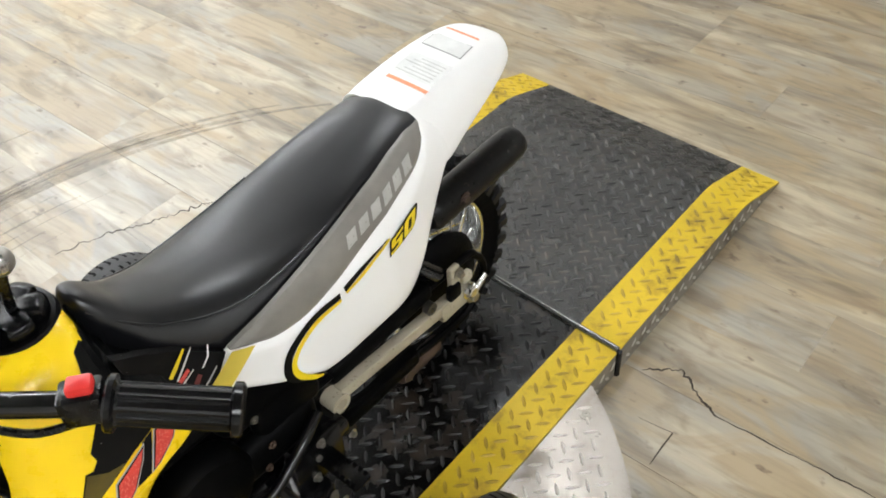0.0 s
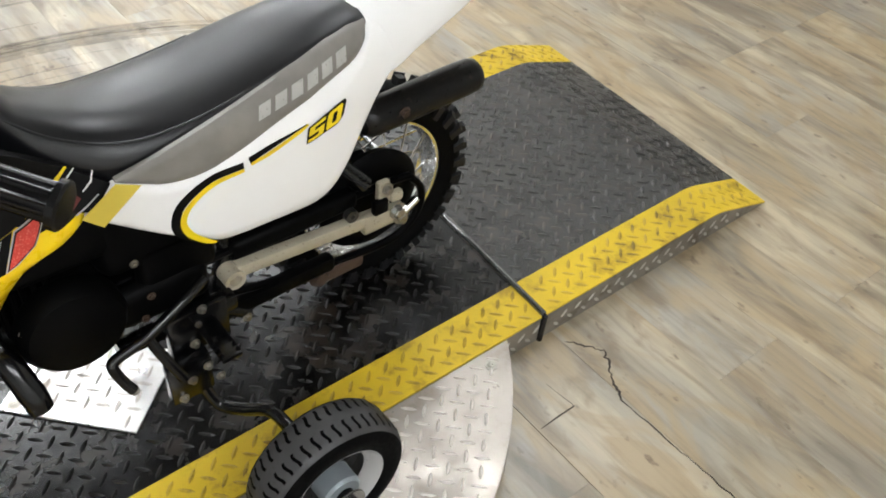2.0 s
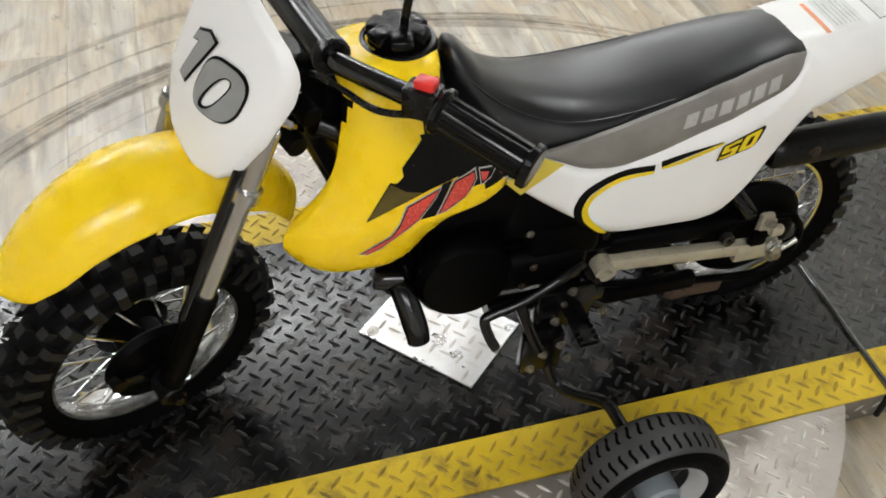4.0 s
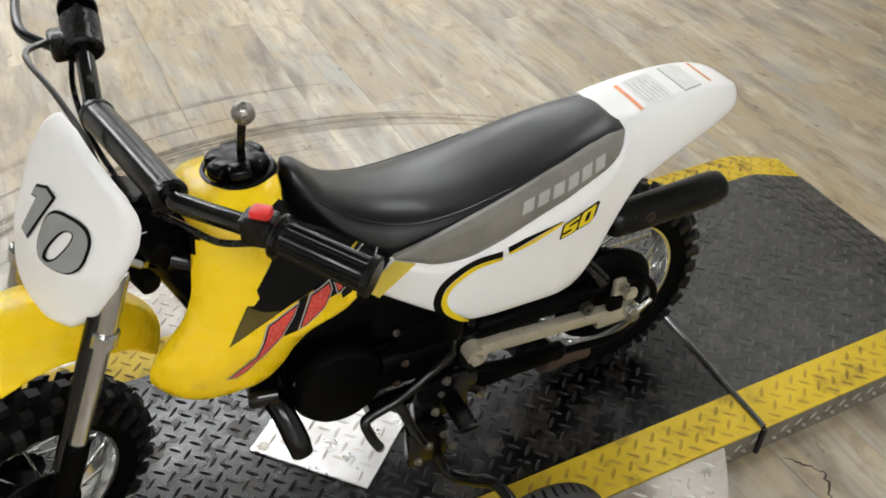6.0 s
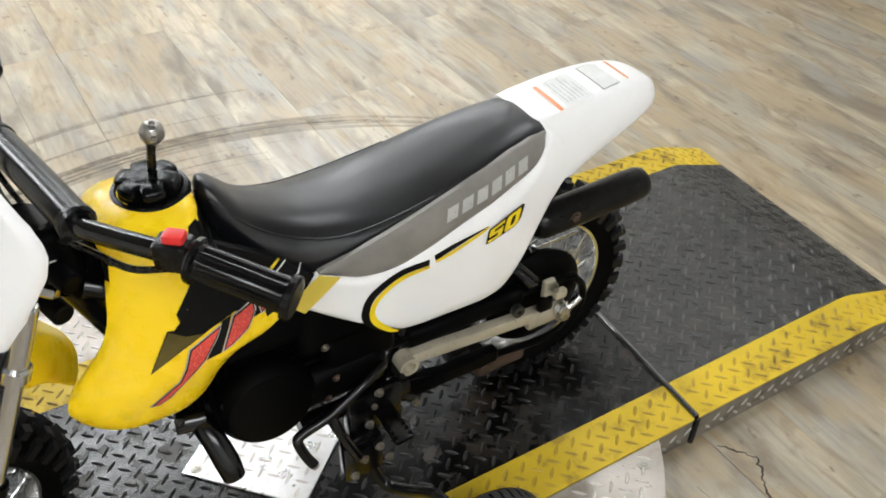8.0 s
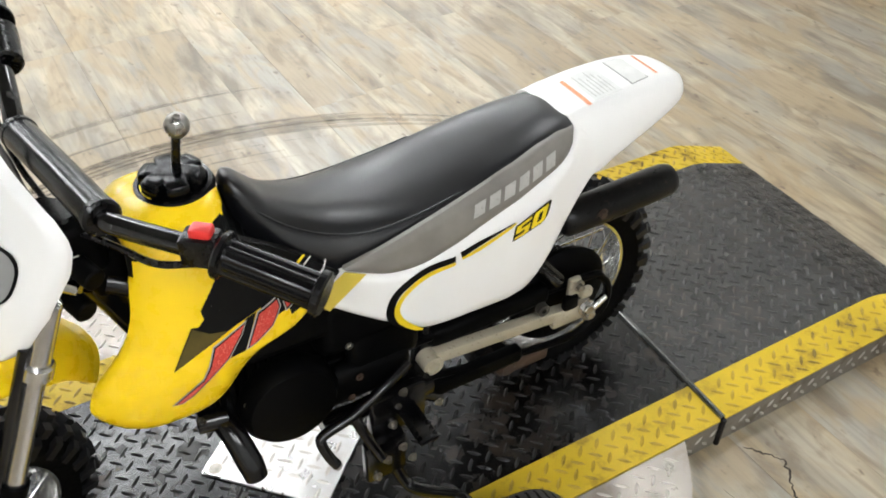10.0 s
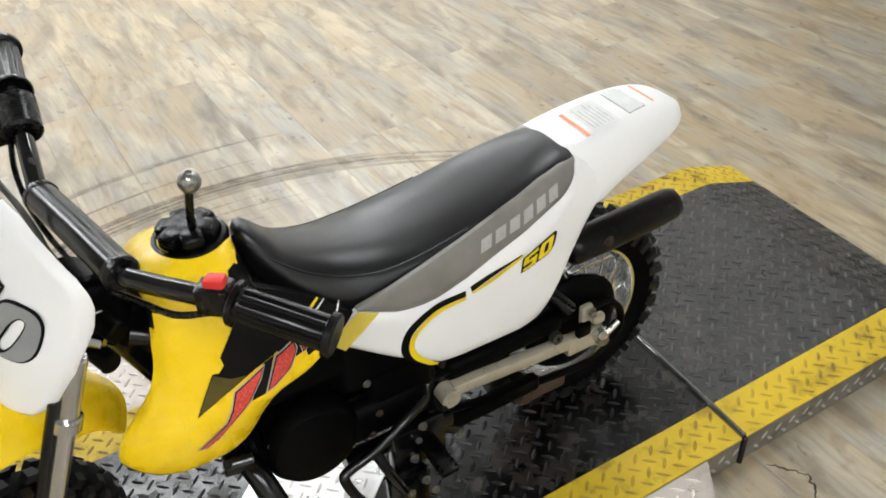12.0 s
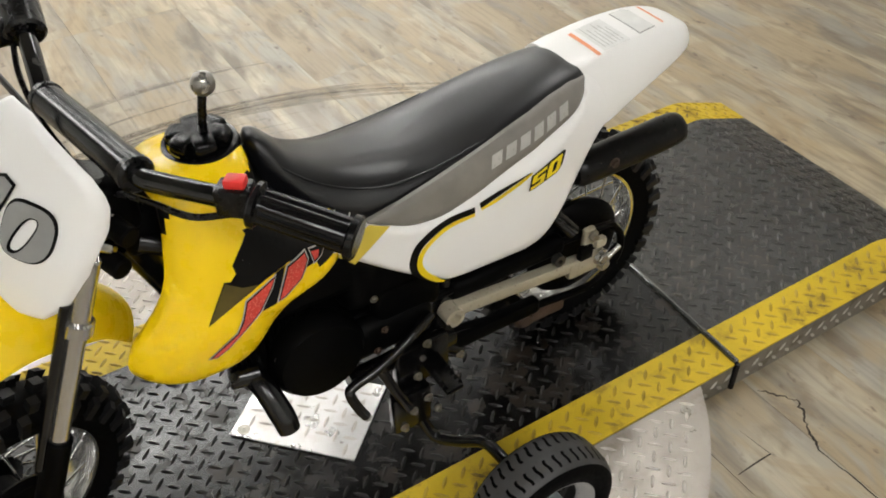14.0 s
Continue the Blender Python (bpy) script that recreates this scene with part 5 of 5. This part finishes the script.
# swing arm, chain, shock
arm = bp("swing_arm", box(0, -0.008, -0.0100, 0.236, 0.008, 0.0100, 0.003, 2), "swing_paint", None, "pale silver swing arm with chipped paint", m=Matrix.Translation((-0.440, -0.078, 0.2955)) @ Matrix.Rotation(radians(5.0), 4, "Y"))
bp("swing_arm_leg", box(-0.435, 0.070, 0.262, -0.185, 0.086, 0.288, 0.004, 2), "swing_paint", arm)
bp("pivot_bush", merge(lathe([(0.009, 0), (0.0145, 0), (0.0145, 0.024), (0.009, 0.024), (0.009, 0)], 28, Matrix.Translation((-0.446, -0.066, 0.2885)) @ Y_AXIS), rod((-0.446, -0.08, 0.2885), (-0.446, 0.09, 0.2885), 0.0085, 16)), "swing_paint", arm, "bare steel pivot bush")
bp("axle_bracket", merge(box(-0.250, -0.088, 0.256, -0.182, -0.074, 0.286, 0.005, 2), box(-0.226, -0.086, 0.280, -0.206, -0.075, 0.338, 0.004, 2), box(-0.208, -0.092, 0.300, -0.188, -0.080, 0.316, 0.004, 2)), "swing_paint", arm, "stained axle bracket")
bp("axle_end", merge(rod((-0.186, -0.092, 0.276), (-0.164, -0.092, 0.290), 0.0055, 12), bolt((-0.196, -0.090, 0.281), (0, -1, 0), 0.009, 0.009)), "chrome", arm, "bright axle end")
bp("shock_mount", box(-0.236, -0.092, 0.288, -0.212, -0.080, 0.312, 0.004, 2), "engine_black", arm, "black shock mount")
for p, r in (((-0.190, -0.090, 0.266), 0.008), ((-0.214, -0.088, 0.328), 0.006)):
    bp("bolt", bolt(p, (0, -1, 0), r, 0.008), "zinc", arm)
bp("chain_tensioner", lathe([(0.004, 0), (0.0095, 0), (0.0095, 0.010), (0.004, 0.010), (0.004, 0)], 24, Matrix.Translation((-0.268, -0.076, 0.302)) @ Y_AXIS), "dark_steel", arm)
rw = wheel("rear_wheel", REAR, None)
bp("axle", rod(REAR + Vector((0, -0.098, 0)), REAR + Vector((0, 0.098, 0)), 0.006), "zinc", rw)
bp("sprocket_cover", lathe([(0, 0.036), (0.070, 0.036), (0.080, 0.040), (0.082, 0.048), (0.076, 0.055), (0.05, 0.060), (0, 0.060)], 48, Matrix.Translation((-0.212, 0.004, 0.276)) @ Y_AXIS), "engine_black", rw, "round black sprocket cover", 45)
chain_pts = [(-0.50, 0.320), (-0.20, 0.315), (-0.152, 0.30), (-0.135, 0.262), (-0.150, 0.222), (-0.20, 0.200), (-0.35, 0.222), (-0.50, 0.262), (-0.522, 0.29)]
bp("drive_chain", tube([(x, -0.066, z) for x, z in chain_pts + chain_pts[:1]], 0.006, 8, 5), "engine_black", None, "oily black drive chain")
bp("chain_guard", merge(box(-0.44, -0.074, 0.300, -0.25, -0.050, 0.330, 0.008, 2), box(-0.46, -0.078, 0.206, -0.29, -0.058, 0.232, 0.006, 2)), "engine_black", None, "black plastic chain guard", 45)
bp("stand_pivot", merge(box(-0.325, -0.072, 0.178, -0.236, -0.054, 0.208, 0.009, 3), rod((-0.310, -0.074, 0.194), (-0.310, -0.050, 0.194), 0.012, 16)), "rust_brown", None, "rusty brown pivot of the stand", 45)
bp("shock_absorber", rod((-0.235, -0.066, 0.330), (-0.300, -0.052, 0.410), 0.012, 16), "black_paint", None, "black rear shock absorber with a coil spring")
coil = [Vector((-0.243, -0.066, 0.340)).lerp(Vector((-0.296, -0.054, 0.404)), k / 72) + Matrix.Rotation(radians(38), 3, "Y") @ Vector((0.019 * math.cos(k * 0.785), 0.019 * math.sin(k * 0.785), 0)) * 1.0 for k in range(73)]
bp("coil_spring", tube(coil, 0.0032, 8, 1, False), "black_paint", None, "black coil spring of the shock absorber")

# exhaust
bp("exhaust_pipe", tube([(-0.74, 0.03, 0.36), (-0.70, 0.075, 0.31), (-0.55, 0.085, 0.33), (-0.42, 0.06, 0.40), (-0.30, -0.02, 0.44), (-0.225, -0.056, 0.431)], 0.013, 14), "muffler_black", None, "dull black exhaust pipe")
muf = bp("muffler", lathe([(0, 0), (0.020, 0), (0.026, 0.006), (0.0270, 0.016), (0.0278, 0.05), (0.0278, 0.150), (0.0270, 0.176), (0.0240, 0.186), (0.018, 0.190), (0.011, 0.188), (0.010, 0.170), (0, 0.170)], 36), "muffler_black", None, "matt black muffler with a scorched underside", 40, along((-0.238, -0.058, 0.429), (-0.056, -0.060, 0.438)) @ Matrix.Diagonal((0.88, 0.88, 1, 1)))
bp("muffler_bolt", bolt((-0.186, -0.081, 0.438), (0, -1, 0), 0.0060), "rust_brown", muf)

# levers, pegs, stand brackets
bp("shift_lever", tube([(-0.490, -0.100, 0.330), (-0.530, -0.112, 0.318), (-0.575, -0.118, 0.298), (-0.616, -0.120, 0.287), (-0.624, -0.124, 0.280), (-0.618, -0.132, 0.258), (-0.611, -0.138, 0.244)], 0.0068, 12), "black_paint", None, "black bent shift lever")
bp("lever_tip", rod((-0.6115, -0.1375, 0.2445), (-0.609, -0.1395, 0.240), 0.0055, 12), "zinc", None)
bp("stand_rod", tube([(-0.578, -0.108, 0.300), (-0.566, -0.124, 0.262), (-0.550, -0.140, 0.222)], 0.0072, 12), "black_paint", None, "black stand rod")
for s in (-1, 1):
    peg = bp("foot_peg", box(-0.513, s * 0.105, 0.256, -0.486, s * 0.174, 0.264, 0.003, 2), "black_paint", None, "black serrated foot peg")
    for e in (-0.510, -0.489):
        me = mesh_of("serration", ([(-0.0025, 0, 0), (0.0025, 0, 0), (0.0025, 0.006, 0), (-0.0025, 0.006, 0), (0, 0.003, 0.008)], [(0, 1, 4), (1, 2, 4), (2, 3, 4), (3, 0, 4), (3, 2, 1, 0)]), "black_paint", 0)
        for k in range(7):
            part("serration", None, "", peg, at=BK @ Matrix.Translation((e, s * (0.113 + 0.009 * k) - 0.003, 0.263)), mesh=me)
    for shape in (box(-0.550, s * 0.095, 0.225, -0.470, s * 0.112, 0.295, 0.004, 2), box(-0.535, s * 0.060, 0.262, -0.455, s * 0.110, 0.285, 0.004, 2), box(-0.566, s * 0.110, 0.160, -0.508, s * 0.128, 0.230, 0.004, 2), rod((-0.50, s * 0.075, 0.262), (-0.425, s * 0.072, 0.200), 0.009, 12)):
        bp("bracket", shape, "black_paint", None, "black bolted bracket of the training wheel")
    for p in ((-0.520, s * 0.112, 0.240), (-0.537, s * 0.128, 0.196), (-0.552, s * 0.128, 0.170), (-0.515, s * 0.130, 0.212), (-0.500, s * 0.128, 0.178), (-0.432, s * 0.080, 0.202), (-0.505, s * 0.113, 0.296), (-0.512, s * 0.110, 0.272)):
        bp("bolt", bolt(p, (0, s, 0), 0.0044, 0.006), "zinc", None)

# training wheels on bent arms
TW = Vector((-0.462, 0.318, DISC_Z + 0.0985))


def stabiliser(s):
    out = TW.y if s < 0 else 0.395
    c = Vector((TW.x, s * out, TW.z))
    a = bl("training_arm", tube([(-0.536, s * 0.118, 0.215), (-0.521, s * 0.124, 0.155), (-0.508, s * 0.140, 0.126), (-0.490, s * 0.172, 0.138), (-0.475, s * 0.207, 0.163), (-0.467, s * 0.232, 0.158), (-0.462, s * (out - 0.018), TW.z), (-0.462, s * (out + 0.027), TW.z)], 0.0086, 14), "black_paint", None, "bent black steel arm of a training wheel")
    m = Matrix.Translation(c) @ Y_AXIS if s < 0 else Matrix.Translation(c) @ Matrix.Rotation(radians(-90), 4, "X")
    R, w = 0.0985, 0.066
    prof = [(0.060, -0.028), (0.064, -0.031), (0.078, -0.0335), (0.088, -0.0315), (0.0945, -0.026), (0.0975, -0.015), (R, 0.0), (0.0975, 0.015), (0.0945, 0.026), (0.088, 0.0315), (0.078, 0.0335), (0.064, 0.031), (0.060, 0.028), (0.056, 0.0)]
    body = lathe(prof + [prof[0]], 64)
    t = bl("training_wheel", body, "grey_rubber", a, "grey rubber training-wheel tyre with sipes", 40, m)
    for e in (-1, 1):
        wall = [(0.063, e * 0.0308), (0.066, e * 0.0322), (0.078, e * 0.0342), (0.0882, e * 0.0322), (0.0915, e * 0.0298), (0.088, e * 0.0310), (0.078, e * 0.0330), (0.064, e * 0.0306)]
        bl("sidewall", lathe(wall + [wall[0]], 64), "rubber", a, "dark smooth sidewall", 60, m)
    # dark sipes across the tread, as thin raised-edge slots
    v, f = [], []
    for row in (-1, 1):
        for k in range(44):
            a0 = 2 * math.pi * (k + (0.5 if row > 0 else 0)) / 44
            i = len(v)
            for q in range(5):
                h = row * (0.006 + 0.0045 * q)
                rr = 0.0003 + interp(abs(h), [(0, R), (0.015, 0.0975), (0.026, 0.0945), (0.0315, 0.088)]) + 0.0004
                wob = 0.014 * math.sin(q * 1.4)
                for sd in (-1, 1):
                    aa = a0 + wob + sd * 0.0021 / R
                    v.append((rr * math.cos(aa), rr * math.sin(aa), h))
            for q in range(4):
                j = i + 2 * q
                f.append((j, j + 1, j + 3, j + 2))
    me_b = bmesh.new()
    me = bpy.data.meshes.new("sipes")
    me.from_pydata(v, [], f)
    me_b.from_mesh(me)
    bpy.data.meshes.remove(me)
    bl("sipe", me_b, "engine_black", a, "", 0, m, "stuff")
    rim = [(0.0470, 0.012), (0.0485, 0.016), (0.0540, 0.0205), (0.0595, 0.0295), (0.0625, 0.0310), (0.0605, 0.022), (0.0565, 0.012)]
    bl("wheel_rim", lathe(rim + [rim[0]], 48), "rim_silver", a, "silver pressed-steel wheel rim", 40, m)
    web = [(0.020, -0.006), (0.052, -0.006), (0.0555, 0.0135), (0.0575, 0.0135), (0.0585, -0.022), (0.050, -0.022), (0.020, -0.010)]
    bl("wheel_web", lathe(web + [web[0]], 48), "dark_steel", a, "dark recessed wheel web", 40, m)
    bl("hub_tube", lathe([(0, -0.03), (0.024, -0.03), (0.0255, -0.02), (0.0255, 0.034), (0.022, 0.038), (0.014, 0.039), (0, 0.039)], 32), "hub_grey", a, "blue-grey hub tube", 40, m)
    spokes = [box(0.022, -0.009, 0.0, 0.052, 0.009, 0.008, 0.002, 1) for _ in range(3)]
    for k, b in enumerate(spokes):
        bmesh.ops.transform(b, matrix=Matrix.Rotation(2 * math.pi * (k + 0.3) / 3, 4, "Z"), verts=b.verts)
    bl("wheel_rib", merge(*spokes), "black_paint", a, "", 40, m)
    bl("washer", lathe([(0.008, 0.050), (0.0205, 0.050), (0.0205, 0.053), (0.008, 0.053), (0.008, 0.050)], 28), "fork_chrome", a, "", 40, m)
    bl("axle_nut", merge(lathe([(0, 0.038), (0.012, 0.038), (0.012, 0.050), (0, 0.050)], 20), lathe([(0, 0.0525), (0.0105, 0.0525), (0.0105, 0.059), (0.008, 0.061), (0, 0.061)], 6)), "black_paint", a, "dark axle nut and spacer", 40, m)


stabiliser(-1)
stabiliser(1)


# ---------------------------------------------------------------- the rack by the wall
def rack():
    base = thing("wire_rack", (WALL_X - 0.12, 0.5, 0.0), "black steel display rack with a wire mesh by the wall", "rack")
    x = WALL_X - 0.012
    part("bottom_rail", box(x - 0.02, -1.2, 0.102, x, 1.6, 0.205, 0.002), "black_paint", base)
    for y in (-0.9, -0.2, 0.36, 0.72, 1.3):
        part("bolt", bolt((x - 0.02, y, 0.125), (-1, 0, 0), 0.006), "zinc", base)
    part("top_rail", box(x - 0.02, -1.2, 0.86, x, 1.6, 0.95, 0.002), "black_paint", base)
    for y in (-1.2, 1.57):
        part("upright", box(x - 0.02, y, 0.19, x, y + 0.03, 0.86, 0.002), "black_paint", base)
    bms = []
    for k in range(-14, 38):
        for s in (1, -1):
            y = -1.2 + k * 0.075
            a, b = (x - 0.012 - 0.002 * s, y, 0.185), (x - 0.012 - 0.002 * s, y + s * 0.68, 0.87)
            pts = [Vector(a).lerp(Vector(b), t) for t in (0, 1)]
            lo, hi = -1.19, 1.59
            ts = [t for t in np.linspace(0, 1, 60) if lo < a[1] + (b[1] - a[1]) * t < hi]
            if len(ts) > 2:
                bms.append(rod(Vector(a).lerp(Vector(b), ts[0]), Vector(a).lerp(Vector(b), ts[-1]), 0.0022, 5))
    part("wire_mesh", merge(*bms), "black_paint", base, "diamond wire mesh", kind="stuff")


rack()


# ---------------------------------------------------------------- floor planks, seams, marks
def planks():
    rng = random.Random(4)
    width = 0.1495
    meshes = {}
    rest_v, rest_f = [], []

    def add(x0, y0, x1, y1, parted):
        key = (round(x1 - x0, 3), round(y1 - y0, 3))
        e = 0.0002
        w, l = key[0] / 2, key[1] / 2
        v = [(-w, -l, -0.004), (w, -l, -0.004), (w, l, -0.004), (-w, l, -0.004), (-w + e, -l + e, 0), (w - e, -l + e, 0), (w - e, l - e, 0), (-w + e, l - e, 0)]
        f = [(4, 5, 6, 7), (0, 1, 5, 4), (1, 2, 6, 5), (2, 3, 7, 6), (3, 0, 4, 7)]
        cx, cy = (x0 + x1) / 2, (y0 + y1) / 2
        if parted:
            if key not in meshes:
                meshes[key] = mesh_of("plank", (v, f), "vinyl_plank", 0)
            part("plank", None, "", floor, at=Matrix.Translation((cx, cy, 0)), mesh=meshes[key])
        else:
            k = len(rest_v)
            rest_v.extend((a + cx, b + cy, c) for a, b, c in v)
            rest_f.extend(tuple(i + k for i in q) for q in f)

    lengths = (0.92, 1.22)
    xs = [0.0255 + width * k for k in range(-28, 12)]
    for x0 in xs:
        x1 = min(x0 + width, WALL_X - 0.009)
        y = ROOM_S - rng.choice((0.0, 0.3, 0.61, 0.85))
        while y < ROOM_N:
            step = rng.choice(lengths)
            a, b = max(y, ROOM_S), min(y + step, ROOM_N)
            if b - a > 0.03 and x1 - x0 > 0.02:
                add(x0, a, x1, b, x0 > -1.5 and b > -0.9 and a < 3.6)
            y += step
    if rest_v:
        part("plank", (rest_v, rest_f), "vinyl_plank", floor, smooth=0, kind="stuff")


planks()


def flat_place(x, y, lift):
    return Vector((x, y, lift))


def floor_marks():
    """Jagged cracks where planks have split, and turning scuffs round the platform."""
    rng = random.Random(11)

    def jag(a, b, n, amp):
        a, b = Vector((*a, 0)), Vector((*b, 0))
        side = Vector((-(b - a).y, (b - a).x, 0)).normalized()
        return [tuple((a.lerp(b, k / n) + side * (rng.uniform(-amp, amp) if 0 < k < n else 0))[:2]) for k in range(n + 1)]

    near = jag((0.030, -0.030), (0.068, -0.079), 14, 0.0035) + jag((0.068, -0.079), (0.018, -0.165), 20, 0.0035)[1:] + jag((0.018, -0.165), (0.026, -0.42), 26, 0.0014)[1:]
    part("crack", ribbon(near, [0.001, 0.004, 0.0015, 0.0045, 0.002, 0.005, 0.0015, 0.003, 0.001, 0.003, 0.0012], flat_place, 0.0007, 2, False), "crack_dark", floor, "dark jagged crack in a split plank", smooth=0)
    part("crack", ribbon([(-0.0485, -0.131), (-0.080, -0.1308), (-0.118, -0.132)], [0.0022, 0.0030, 0.0012], flat_place, 0.0007, 2, False), "crack_dark", floor, "open seam between planks", smooth=0)
    far = jag((-0.40, 1.030), (-0.303, 1.000), 12, 0.006) + jag((-0.303, 1.000), (-0.211, 0.944), 14, 0.006)[1:] + jag((-0.211, 0.944), (-0.086, 0.889), 18, 0.007)[1:]
    part("crack", ribbon(far, [0.001, 0.004, 0.0015, 0.005, 0.002, 0.004, 0.001, 0.005, 0.002, 0.003], flat_place, 0.0007, 2, False), "crack_dark", floor, "dark jagged crack in a split plank", smooth=0)
    # turning scuffs left by wheels round the platform
    cx, cy = -0.50, 0.184
    rings = [(1.077, 0.021, 54, 150, "scuff_band"), (1.091, 0.022, 44, 152, "scuff_band"), (1.105, 0.021, 62, 148, "scuff_band"), (1.117, 0.020, 50, 150, "scuff_band"), (1.130, 0.018, 66, 146, "scuff_band"), (1.314, 0.003, 74, 122, "scuff_dark"), (1.30, 0.02, 76, 140, "scuff"), (1.03, 0.006, 70, 128, "scuff_dark"), (0.995, 0.010, 76, 135, "scuff"), (0.965, 0.004, 72, 118, "scuff_dark"),
             (0.935, 0.008, 82, 132, "scuff"), (0.90, 0.004, 80, 128, "scuff_dark"), (0.87, 0.006, 88, 136, "scuff"), (1.20, 0.010, 80, 145, "scuff")]
    for k, (rad, w, a0, a1, mat) in enumerate(rings):
        wob = rng.uniform(0, 6)
        pts = [(cx + (rad + 0.004 * math.sin(3 * a + wob)) * math.cos(a), cy + (rad + 0.004 * math.sin(3 * a + wob)) * math.sin(a)) for a in np.radians(np.linspace(a0, a1, 40))]
        part("scuff_mark", ribbon(pts, [w * 0.3, w, w, w, w * 0.3], flat_place, 0.0005 + 0.00006 * k, 1, False), mat, floor, "faint dark turning scuff", smooth=0)
    part("crack", ribbon([(-0.0485, -0.131), (-0.055, -0.075)], [0.0012, 0.0006], flat_place, 0.0007, 2, False), "crack_dark", floor, smooth=0)


floor_marks()
